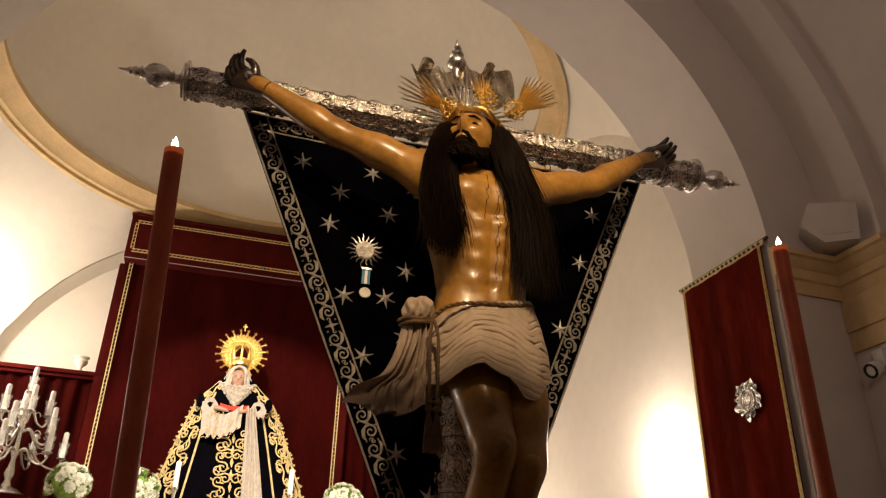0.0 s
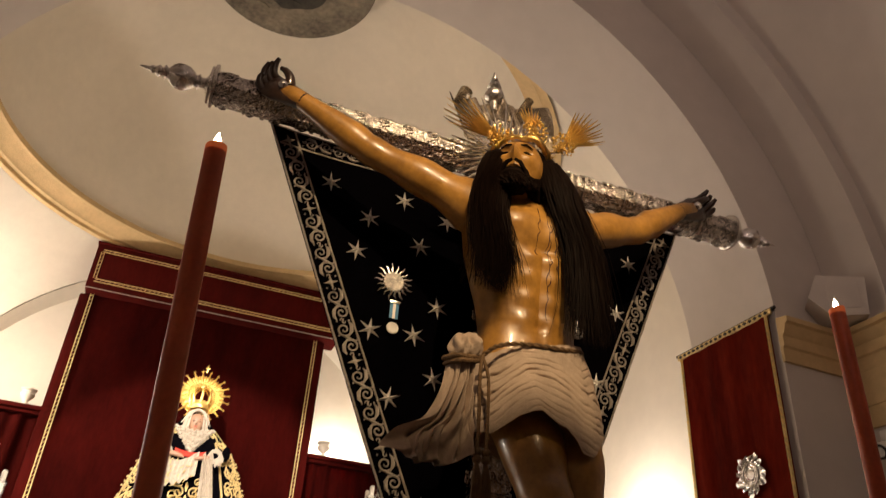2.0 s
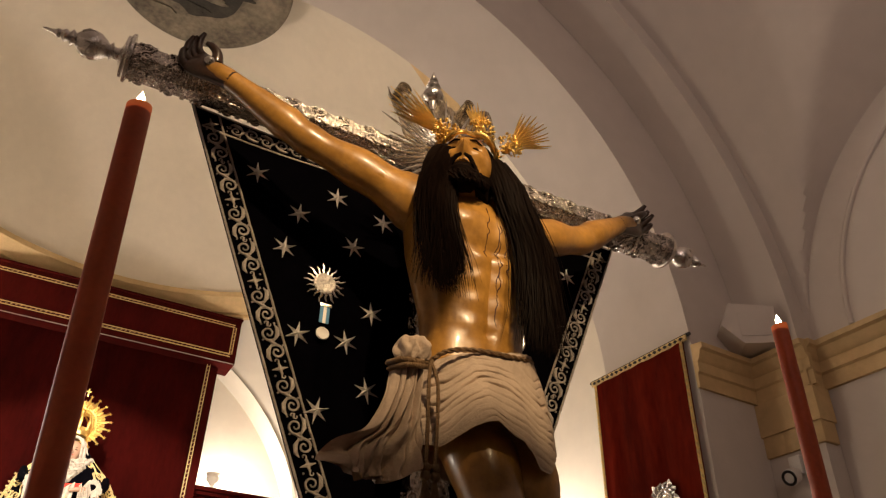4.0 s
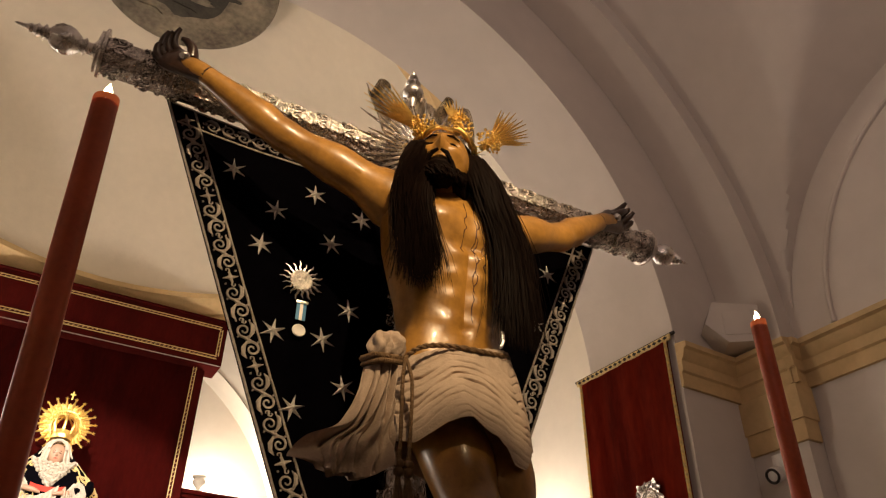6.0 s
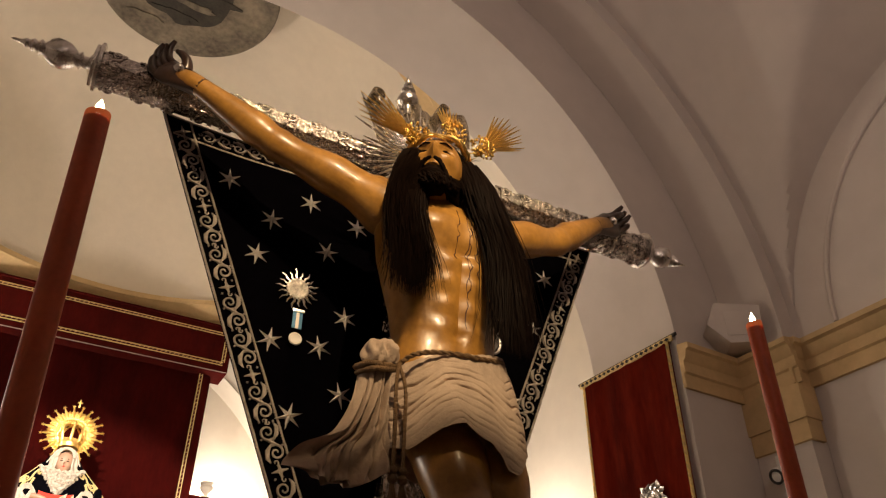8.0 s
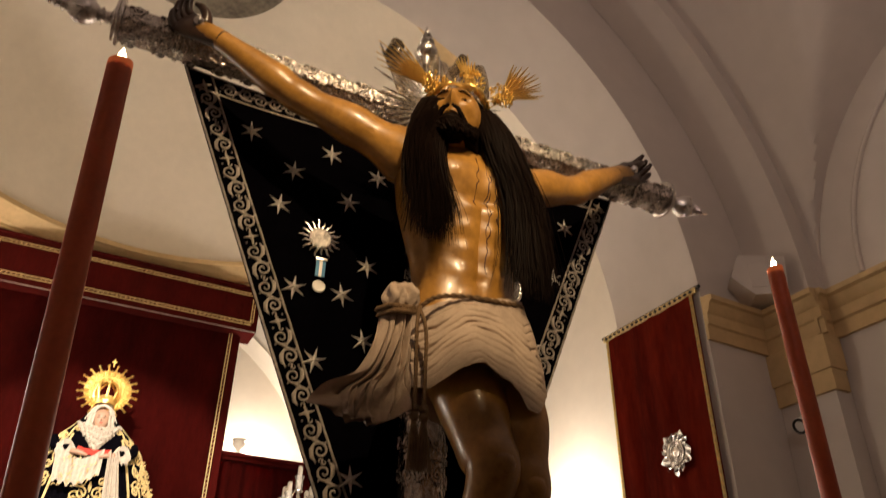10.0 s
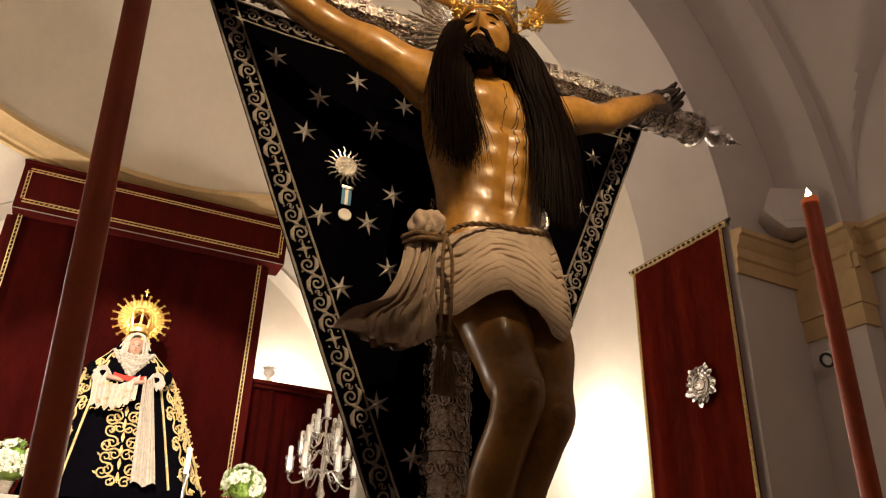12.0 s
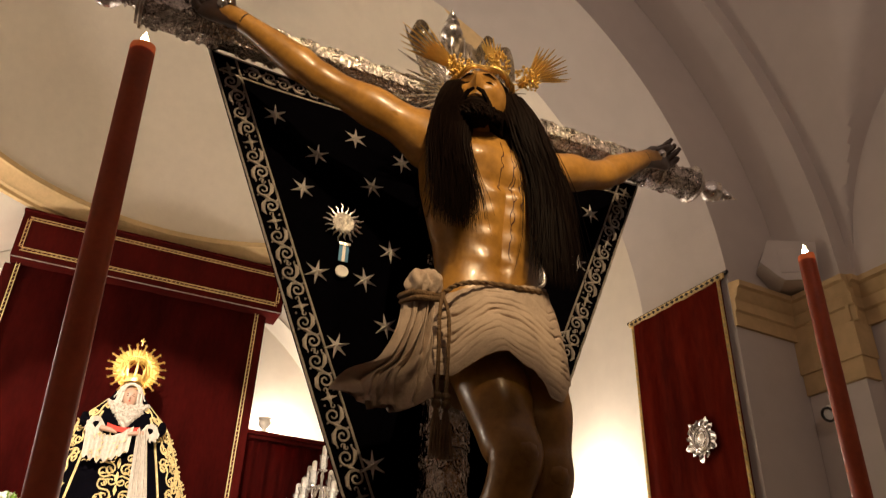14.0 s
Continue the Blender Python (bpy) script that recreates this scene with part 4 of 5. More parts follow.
for k in range(22):
    a = 360 * k / 22
    part("thorn", th, None, crown, m=pose(0, 0.012, 0, 0, 0, a) @ pose(0.095, 0, 0, 0, rnd.uniform(-50, 30), rnd.uniform(-40, 40)))
gr = mesh_of("ray", tube(bmesh.new(), [(0.03, 0, 0), (0.15, 0, 0), (0.2, 0, 0)], [0.0018, 0.0032, 0.0008], 4), GOLD)
for ax, az, tilt, wide, long in ((-0.122, 3.108, 153, 2.3, 0.98), (-0.004, 3.168, 97, 2.4, 0.55), (0.095, 3.150, 47, 2.2, 1.08)):
    fan = part("ray_fan", lathe(bmesh.new(), [(0.012, -0.012), (0.022, -0.006), (0.026, 0.0), (0.02, 0.008), (0.008, 0.012)], 12), GOLD, crown, m=CROWN.inverted() @ pose(ax, 2.262, az, 0, -tilt))
    for k in range(23):
        a = (k - 11) * wide
        s = long * (1.05 - 0.2 * abs(k - 11) / 11 - (0.22 if k % 2 else 0) - 0.1 * rnd.random())
        part("ray", gr, None, fan, m=pose(0, 0.006 * (k % 3 - 1), 0, 0, a) @ Matrix.Diagonal((s, 1, 1, 1)))
    for k in range(95):
        bm = bmesh.new()
        a = rnd.uniform(-3.1, 3.1)
        q = 0.042 * math.sqrt(rnd.random())
        bmesh.ops.create_icosphere(bm, subdivisions=1, radius=rnd.uniform(0.003, 0.0055), matrix=Matrix.Translation((q * math.cos(a), rnd.uniform(-0.026, -0.006), q * math.sin(a))))
        part("bead", bm, GOLD, fan)

# ---- tall candles beside the cross ----
for x, y, z, ph, lean in ((-0.764, 2.025, 2.650, 0.4, -2.85), (0.946, 2.128, 2.723, 1.9, 0.0)):
    c = thing("tall_candle", pose(x, y, 0, 0, lean), "tall dark red wax candle burning with a small flame", "candle", "candles beside the cross")
    bm = bmesh.new()
    tube(bm, [(0, 0, 0.0), (0, 0, 0.6), (0, 0, 1.4), (0, 0, 2.0), (0, 0, z - 0.02)], [0.026, 0.025, 0.0245, 0.0238, 0.0233], 28)
    shaft = part("shaft", bm, RED_WAX, c)
    bm = bmesh.new()
    sheet(bm, lambda s, t: Vector(((0.0233 - 0.017 * max(0, t - 0.45)) * math.cos(2 * math.pi * s), (0.0233 - 0.017 * max(0, t - 0.45)) * math.sin(2 * math.pi * s), z - 0.02 + (0.02 + 0.004 * math.sin(2 * math.pi * s + ph)) * min(1, t * 2.2) - 0.006 * max(0, t - 0.5))), 26, 8)
    part("melted_rim", bm, GLOW_WAX, c, "melted rim with emissive orange flame glow")
    part("wick", tube(bmesh.new(), [(0, 0, z - 0.02), (0.001, 0, z + 0.008)], 0.0015, 5), IRON, c)
    part("flame", lathe(bmesh.new(), [(0.003, z + 0.0), (0.0072, z + 0.007), (0.0088, z + 0.012), (0.0066, z + 0.021), (0.003, z + 0.029), (0.0005, z + 0.036)], 12), FLAME, c)

# ---- red banner on the chancel pier ----
rb = thing("wall_banner", CH @ pose(2.149, 0.03, 0), "red velvet banner with gold braid hanging on the chancel pier", "banner")
BW, BT, BB = 0.755, 3.65, 1.2


def red_cloth(s, t):
    return Vector((-0.016 - 0.008 * math.sin(s * 15 + t * 1.4) * (0.35 + 0.65 * t) - 0.004 * math.sin(s * 31 + t), s * BW, BT + (BB - BT) * t))


bm = bmesh.new()
sheet(bm, red_cloth, 80, 24)
bmesh.ops.solidify(bm, geom=bm.faces[:], thickness=0.006)
cl = part("cloth", bm, RED_VELVET, rb)
for s in (0.016, 0.984):
    bm = bmesh.new()
    sheet(bm, lambda a, t: red_cloth(s + (a - 0.5) * 0.028, t) + Vector((-0.007, 0, 0)), 2, 30)
    bmesh.ops.solidify(bm, geom=bm.faces[:], thickness=0.003)
    br = part("side_braid", bm, GOLD_THREAD, rb, "narrow woven gold braid")
knot = mesh_of("braid_knot", tube(bmesh.new(), [(0, -0.008, -0.01), (-0.003, 0, 0), (0, 0.008, 0.01)], [0.002, 0.0045, 0.002], 5), GOLD)
for s in (0.016, 0.984):
    for k in range(60):
        part("braid_knot", knot, None, rb, m=Matrix.Translation(red_cloth(s, 0.01 + k / 61) + Vector((-0.01, 0, 0))))
part("top_braid", box(bmesh.new(), -0.016, BW / 2, BT + 0.006, 0.012, BW + 0.05, 0.034, 0.003), GOLD_THREAD, rb, "wide patterned gold braid along the top")
dia = mesh_of("braid_lozenge", plate(bmesh.new(), [(-0.016, 0), (0, -0.011), (0.016, 0), (0, 0.011)], 0, 0.004, pose(0, 0, 0, 0, -90) @ pose(0, 0, 0, 0, 0, 90)), IRON, smooth=False)
for k in range(19):
    part("braid_lozenge", dia, None, rb, m=pose(-0.0225, 0.01 + BW * k / 18.4, BT + 0.006))
part("rod", tube(bmesh.new(), [(-0.004, -0.045, BT + 0.026), (-0.004, BW + 0.045, BT + 0.026)], 0.011, 10), IRON, rb)
bm = bmesh.new()
outline = []
for k in range(72):
    a = 2 * math.pi * k / 72
    r = 0.082 + 0.012 * math.cos(5 * a + 1.57) + 0.009 * math.cos(11 * a) + 0.004 * math.sin(23 * a)
    outline.append((r * math.cos(a) * 0.92, r * math.sin(a) * 1.12))
plate(bm, outline, 0, 0.014, pose(0, 0, 0, 90, 0, -90))
for ring, w in ((0.05, 0.007), (0.036, 0.004)):
    tube(bm, [(-0.018, ring * 0.85 * math.cos(a), ring * 1.1 * math.sin(a)) for a in (2 * math.pi * k / 30 for k in range(31))], w, 6)
for k in range(16):
    a = 2 * math.pi * k / 16
    tube(bm, [(-0.014, 0.05 * math.cos(a), 0.062 * math.sin(a)), (-0.024, 0.066 * math.cos(a + 0.15), 0.08 * math.sin(a + 0.15)), (-0.016, 0.08 * math.cos(a + 0.3), 0.094 * math.sin(a + 0.3))], [0.004, 0.008, 0.003], 5)
lathe(bm, [(0.03, 0), (0.026, 0.01), (0.012, 0.016)], 16, pose(-0.012, 0, 0, 0, -90))
tagged(part("crest_badge", bm, SILVER, None, "ornate oval silver crest badge pinned on the red velvet banner", m=CH @ pose(2.126, 0.315, 2.80) @ Matrix.Diagonal((1, 1.3, 1.12, 1))), category="badge")

# ---- pier capital, rib springer and spotlight in the nave corner ----
bm = bmesh.new()
box(bm, 2.735, -0.187, 3.25, 0.14, 0.385, 0.19, 0.006)
box(bm, 2.738, -0.185, 3.10, 0.12, 0.368, 0.12, 0.006)
structure("trim_capital", bm, OCHRE, "stepped ochre stone capital under the impost", CA, category="capital")
# springer of the nave rib, simplified to a wedge with an added raised panel
sp = thing("loudspeaker", CH @ pose(2.50, -0.13, IMPOST + 0.015, 0, 0, -38), "plaster-coloured wedge-shaped rib springer standing on the impost", "loudspeaker")
part("springer_block", plate(bmesh.new(), [(-0.05, 0.0), (0.13, 0.0), (0.15, 0.23), (-0.10, 0.26), (-0.16, 0.12)], -0.10, 0.10, pose(0, 0, 0, 90)), PLASTER_SHADED, sp, smooth=False)
part("raised_face", box(bmesh.new(), 0.02, -0.102, 0.12, 0.16, 0.006, 0.15, 0.002), PLASTER_SHADED, sp)
st = thing("wall_spotlight", CH @ pose(2.60, -0.17, 2.93), "small white wall spotlight with a dark ring lens", "spotlight")
part("bracket", box(bmesh.new(), 0.01, 0, 0.03, 0.03, 0.07, 0.1, 0.006), WHITE_PAINT, st)
part("head", lathe(bmesh.new(), [(0.03, 0), (0.042, 0.02), (0.044, 0.07), (0.04, 0.072)], 20, pose(-0.01, 0, -0.02, 0, -115, 0)), WHITE_PAINT, st)
bm = bmesh.new()
m = pose(-0.01, 0, -0.02, 0, -115, 0)
tube(bm, [m @ Vector((0.034 * math.cos(a), 0.034 * math.sin(a), 0.075)) for a in (2 * math.pi * k / 24 for k in range(25))], 0.007, 8)
part("lens_ring", bm, IRON, st)

# ---- altar: dosel, screen, table ----
ds = thing("altar_canopy", pose(-0.615, 9.6, 0, 0, 0, 1.2), "dark red velvet altar canopy with gold braid edging", "canopy")
DW = 1.54
bm = bmesh.new()
box(bm, 0, 0.2, 5.925, 2 * DW, 0.4, 0.59, 0.012)
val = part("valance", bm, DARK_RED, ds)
part("cornice_board", box(bmesh.new(), 0, 0.19, 6.232, 2 * DW + 0.02, 0.42, 0.03, 0.008), DARK_RED, ds)
BRAID = mesh_of("stitch", tube(bmesh.new(), [(-0.012, 0, -0.008), (0, -0.004, 0), (0.012, 0, 0.008)], [0.002, 0.005, 0.002], 5), GOLD_THREAD)


def flat_braid(x0, z0, x1, z1, y, w, parent):
    horizontal = abs(x1 - x0) > abs(z1 - z0)
    bm = bmesh.new()
    for off in (-w * 0.5, w * 0.5):
        if horizontal:
            box(bm, (x0 + x1) / 2, y, z0 + off, abs(x1 - x0), 0.006, w * 0.28)
        else:
            box(bm, x0 + off, y, (z0 + z1) / 2, w * 0.28, 0.006, abs(z1 - z0))
    b = part("braid", bm, GOLD_THREAD, parent, "woven gold braid")
    n = int((abs(x1 - x0) + abs(z1 - z0)) / 0.05)
    for k in range(n):
        f = (k + 0.5) / n
        part("stitch", BRAID, None, b, m=pose(x0 + (x1 - x0) * f, y - 0.001, z0 + (z1 - z0) * f))


flat_braid(-1.465, 6.133, 1.465, 6.133, -0.004, 0.032, ds)
flat_braid(-1.465, 5.737, 1.465, 5.737, -0.004, 0.036, ds)
for sx in (-1, 1):
    flat_braid(sx * 1.465, 5.757, sx * 1.465, 6.115, -0.004, 0.032, ds)
bm = bmesh.new()
tube(bm, [(-DW, -0.002, 5.632), (DW, -0.002, 5.632)], 0.006, 6)
part("fringe", bm, SILVER_THREAD, ds)
bm = bmesh.new()
sheet(bm, lambda s, t: Vector((-1.52 + s * 2.88, 0.19 + 0.008 * math.sin(s * 23 + 0.8 * math.sin(3 * t)) + 0.004 * math.sin(s * 57 + t), 5.64 - 3.1 * t)), 120, 12)
bmesh.ops.solidify(bm, geom=bm.faces[:], thickness=0.02)
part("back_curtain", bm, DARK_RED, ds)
for x, out in ((-1.452, -0.07), (1.268, 0.06)):
    part("side_pole_cover", box(bmesh.new(), x + out, 0.22, 4.07, 0.13, 0.1, 3.1, 0.02), DARK_RED, ds)
    flat_braid(x, 5.63, x, 2.55, 0.158, 0.034, ds)

for u0, u1 in ((-3.22, -1.75), (1.08, 2.46)):
    screen = thing("altar_screen", CH, "dark red pleated curtain screen with a wooden top rail", "screen", "screens beside the canopy")
    bm = bmesh.new()
    sheet(bm, lambda s, t: Vector((u0 + (u1 - u0) * s, 6.45 + 0.02 * math.sin(s * 55) + 0.012 * math.sin(s * 23), 4.16 - 4.14 * t)), 130, 2)
    bmesh.ops.solidify(bm, geom=bm.faces[:], thickness=0.01)
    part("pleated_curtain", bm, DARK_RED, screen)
    bm = bmesh.new()
    box(bm, (u0 + u1) / 2, 6.43, 4.19, u1 - u0, 0.16, 0.05, 0.01)
    box(bm, (u0 + u1) / 2, 6.44, 4.145, u1 - u0, 0.11, 0.04, 0.008)
    part("top_rail", bm, DARK_RED, screen)
urn_mesh = mesh_of("vase", lathe(bmesh.new(), [(0.05, 0), (0.05, 0.015), (0.022, 0.03), (0.03, 0.05), (0.07, 0.09), (0.078, 0.12), (0.06, 0.145), (0.085, 0.165), (0.085, 0.175), (0.06, 0.17)], 20), PLASTER)
for x, y in ((0.985, 9.97), (-2.385, 9.80)):
    o = tagged(part("stone_urn", urn_mesh, None, None, "small pale stone urn standing on the screen's rail", m=pose(x, y, 4.217)), category="urn", group="urns on the screen")

table = thing("altar_table", pose(-0.62, 8.95, 0), "stepped altar table with white cloth and lace edge", "altar")
part("body", box(bmesh.new(), 0, 0, 1.22, 4.7, 1.0, 2.44, 0.01), DARK_RED, table)
part("cloth", box(bmesh.new(), 0, -0.01, 2.465, 4.76, 1.06, 0.05, 0.01), LACE, table, "white altar cloth with lace")
for x in (-2.63, 1.52):
    o = thing("altar_step", pose(x, 9.0, 2.49), "small cloth-covered step under a candelabrum", "step", "steps on the altar")
    part("block", box(bmesh.new(), 0, 0.05, 0.07 if x > 0 else 0.1, 0.5, 0.5, 0.14 if x > 0 else 0.2, 0.01), DARK_RED, o)
ped = thing("statue_pedestal", pose(-0.55, 9.02, 2.49), "low silver pedestal under the robed statue", "pedestal")
part("plinth", lathe(bmesh.new(), [(0.5, 0), (0.5, 0.01), (0.47, 0.02), (0.47, 0.035), (0.49, 0.045)], 28, Matrix.Diagonal((1, 0.7, 1, 1))), SILVER, ped)

# ---- robed statue under the canopy ----
bm = bmesh.new()
rnd = random.Random(21)
VZ = [-0.12, 0.0, 0.4, 0.75, 0.94, 1.10, 1.22, 1.30, 1.40, 1.48, 1.54]
VR = [0.85, 0.82, 0.68, 0.56, 0.49, 0.43, 0.36, 0.27, 0.18, 0.13, 0.02]


def mantle(a, z, off=0.0):
    """Point of the robe at angle a (0 towards the nave) and height z."""
    r = float(np.interp(z, VZ, VR)) + off + 0.012 * math.sin(a * 9) * max(0, 1 - z / 1.2)
    d = float(np.interp(z, (0, 1.0, 1.25, 1.45), (0.46, 0.5, 0.42, 0.75)))
    return Vector((r * math.sin(a) + 0.08 * (1 - z / 1.4), -r * d * math.cos(a), z))


sheet(bm, lambda s, t: mantle((s - 0.5) * 2 * math.pi, -0.12 + 1.66 * t), 72, 56, 0)
# robe front between the mantle's edges, slightly sunk: gold edge lines
for sx in (-1, 1):
    tube(bm, [mantle(sx * (0.66 - 0.04 * (1.2 - z)), z, 0.005) for z in (0.02 + 1.2 * k / 30 for k in range(31))], 0.012, 6, 1)
    tube(bm, [mantle(sx * (1.25 + 0.15 * (1.2 - z)), z, 0.004) for z in (0.02 + 1.35 * k / 30 for k in range(31))], 0.004, 6, 1)


def stitch_scroll(a0, z0, r, flip, turn):
    one = scroll_points(1.3, r, 14)
    pts = [Vector((p[0] - r, 0, p[2])) for p in one]
    pts = [Vector((-p.x, 0, -p.z)) for p in pts[::-1]] + pts
    out = []
    for p in pts:
        x, z = p.x * math.cos(turn) - p.z * math.sin(turn), p.x * math.sin(turn) + p.z * math.cos(turn)
        zz = min(1.42, max(0.01, z0 + z))
        rr = max(0.12, float(np.interp(zz, VZ, VR)))
        out.append(mantle(a0 + flip * x / rr, zz, 0.007))
    tube(bm, out, [0.0095 - 0.004 * abs(k - 14) / 14 for k in range(len(out))], 5, 1)
    for k in (4, 10, 18, 24):
        q = out[k]
        n = (q - Vector((0, 0, q.z))).normalized()
        tip = q + Vector((rnd.uniform(-1, 1), 0, rnd.uniform(-0.4, 1))).normalized() * r * 0.75
        tube(bm, [q, (q + tip) / 2 + n * 0.006, tip], [0.003, 0.012, 0.002], 5, 1)


for sx in (-1, 1):
    for k in range(9):
        z = 0.09 + 0.145 * k
        stitch_scroll(sx * (0.80 + 0.10 * (1.2 - z) + 0.05 * (k % 2)), z, 0.078 - 0.0034 * k, sx, 0.9 if k % 2 else 2.2)
        if k < 8:
            stitch_scroll(sx * (1.08 + 0.12 * (1.2 - z)), z + 0.06, 0.066 - 0.003 * k, -sx, 1.6 if k % 2 else 0.5)
for sx in (-1, 1):
    for k in range(8):
        stitch_scroll(sx * (1.42 + 0.05 * (k % 2)), 0.12 + 0.14 * k, 0.06 - 0.003 * k, sx, 1.2 if k % 2 else 2.6)
for k in range(6):
    z = 0.08 + 0.125 * k
    for sx in (-1, 1):
        stitch_scroll(sx * (0.13 + 0.02 * (k % 2)), z, 0.058, sx, 0.8 + 0.5 * (k % 2))
    tube(bm, [mantle(0, z - 0.05, 0.012), mantle(0.0, z, 0.016), mantle(0, z + 0.05, 0.012)], [0.004, 0.02, 0.004], 6, 1)
# face, lace coif, lace over the breast, sash, sleeves and hanging kerchief
lathe(bm, [(0.015, -0.112), (0.05, -0.088), (0.072, -0.03), (0.076, 0.03), (0.06, 0.08), (0.02, 0.105)], 20, pose(0, -0.125, 1.39) @ Matrix.Diagonal((1, 0.75, 1, 1)), 3)
tube(bm, [(0, -0.178, 1.40), (0, -0.195, 1.375), (0, -0.178, 1.365)], [0.006, 0.011, 0.008], 7, 3)
for sx in (-1, 1):
    tube(bm, [(sx * 0.012, -0.178, 1.412), (sx * 0.028, -0.176, 1.418), (sx * 0.045, -0.166, 1.408)], [0.002, 0.0045, 0.002], 5, 6)
    tube(bm, [(sx * 0.014, -0.179, 1.398), (sx * 0.028, -0.177, 1.397), (sx * 0.04, -0.17, 1.397)], [0.002, 0.005, 0.002], 5, 6)
tube(bm, [(-0.018, -0.172, 1.345), (0, -0.176, 1.347), (0.018, -0.172, 1.345)], [0.002, 0.006, 0.002], 5, 4)
def veil(s, t, sx):
    """One side of the lace veil, from the crown past the cheek to the shoulder."""
    x = sx * (0.055 + 0.05 * s + (0.02 + 0.10 * s) * t)
    return Vector((x, -0.165 + 0.10 * s + 0.008 * math.sin(s * 16 + 5 * t), 1.53 - 0.30 * t - 0.02 * s + 0.008 * math.sin(t * 40) * s))


for sx in (-1, 1):
    sheet(bm, lambda s, t: veil(s, t, sx), 20, 26, 2)
tube(bm, [(0.075 * math.sin(a), -0.155, 1.44 + 0.085 * math.cos(a)) for a in (-1.6 + 3.2 * k / 24 for k in range(25))], 0.016, 7, 2)
for row in range(7):
    z, w = 1.285 - 0.036 * row, 0.20 - 0.026 * row
    tube(bm, [(w * (k / 14 - 1), -0.165 - 0.014 * row + 0.010 * math.sin(k * 2.1 + row) + 0.06 * (k / 14 - 1) ** 2, z + 0.05 * abs(k / 14 - 1) + 0.010 * math.sin(k * 1.7 + row)) for k in range(29)], 0.019, 6, 2)
sheet(bm, lambda s, t: Vector(((s - 0.5) * 0.30, -0.29 - 0.02 * t - 0.01 * math.cos((s - 0.5) * 3), 1.045 - 0.055 * t + 0.10 * (s - 0.5) ** 2)), 12, 3, 4)
for sx in (-1, 1):
    tube(bm, spline([(sx * 0.36, -0.16, 1.16), (sx * 0.34, -0.24, 1.06), (sx * 0.22, -0.32, 1.02)], 9), [0.03, 0.036, 0.042, 0.046, 0.048, 0.048, 0.046, 0.044, 0.04], 12, 0)
    for k in range(40):
        a = k * 0.8
        c = Vector((sx * 0.25, -0.31, 1.05))
        tube(bm, [c, c + Vector((0.05 * math.cos(a), -0.02, 0.05 * math.sin(a))), c + Vector((0.085 * math.cos(a), -0.015, 0.07 * math.sin(a) - 0.03 - 0.05 * rnd.random()))], [0.014, 0.016, 0.005], 5, 2)
    tube(bm, spline([(sx * 0.2, -0.34, 1.0), (sx * 0.11, -0.365, 0.985), (sx * 0.05, -0.37, 0.965)], 6), [0.026, 0.026, 0.024, 0.02, 0.015, 0.008], 9, 3)
# long white linen hanging from the hand, and the wide lace kerchief below it
sheet(bm, lambda s, t: Vector((0.17 + (s - 0.5) * (0.09 + 0.13 * t) + 0.13 * t, -0.375 - 0.06 * t + 0.016 * math.sin(s * 22 + t * 3), 1.02 - 0.99 * t + 0.02 * math.sin(s * 9))), 40, 44, 2)
sheet(bm, lambda s, t: Vector((-0.33 + 0.42 * s + 0.03 * t * (1 - s), -0.35 - 0.03 * math.sin(math.pi * s) - 0.02 * t + 0.014 * math.sin(s * 34 + 2 * t), 1.06 - 0.13 * math.sin(math.pi * s) * (1 - t) - t * (0.34 + 0.08 * math.sin(math.pi * s) - 0.10 * s + 0.018 * math.sin(s * 40)))), 60, 24, 2)
for k in range(40):
    a, q = rnd.uniform(0, 6.3), rnd.random()
    x, z = -0.30 + 0.36 * rnd.random(), 0.66 + 0.28 * q
    tube(bm, [(x + 0.02 * math.cos(a + j), -0.395, z + 0.02 * math.sin(a + j)) for j in (0, 0.7, 1.4, 2.1)], 0.004, 4, 1)
tagged(part("robed_statue", bm, [BLACK_VELVET, GOLD_THREAD, LACE, FACE, RED_SILK, GOLD, HAIR], None, "robed statue in black velvet embroidered with gold scrolls and lace", m=pose(-0.60, 9.0, 2.66)), category="statue")

HZ = 2.66 + 1.74
halo = thing("halo_crown", pose(-0.6, 8.98, HZ, -6), "gilt imperial crown with a halo of rays", "crown")
bm = bmesh.new()
for r, w in ((0.15, 0.016), (0.185, 0.009), (0.115, 0.01)):
    tube(bm, [(r * math.cos(a), 0.03, r * math.sin(a)) for a in (2 * math.pi * k / 48 for k in range(49))], w, 8)
part("halo_ring", bm, GOLD, halo)
bm = bmesh.new()
sheet(bm, lambda s, t: Vector(((0.11 + 0.115 * t) * math.cos(2 * math.pi * s), 0.035, (0.11 + 0.115 * t) * math.sin(2 * math.pi * s))), 48, 2)
bmesh.ops.solidify(bm, geom=bm.faces[:], thickness=0.006)
part("halo_plate", bm, GOLD, halo)
hr = mesh_of("halo_ray", tube(bmesh.new(), [(0.1, 0, 0), (0.21, 0, 0), (0.27, 0, 0)], [0.010, 0.018, 0.005], 6), GOLD)
hs = star_mesh(5, 0.022, 0.009, 0.008)
hs.materials[0] = GOLD
for k in range(40):
    a = 360 * k / 40
    if 245 < a < 295:
        continue
    part("halo_ray", hr, None, halo, m=pose(0, 0.03, 0, 0, -a) @ Matrix.Diagonal((1.0 if k % 2 else 0.86, 1, 1, 1)))
    if k % 2:
        part("halo_star", hs, None, halo, m=pose(0.282 * math.cos(radians(a)), 0.03, 0.282 * math.sin(radians(a))))
FS = scroll_mesh("filigree", 0.017, 0.006, GOLD)
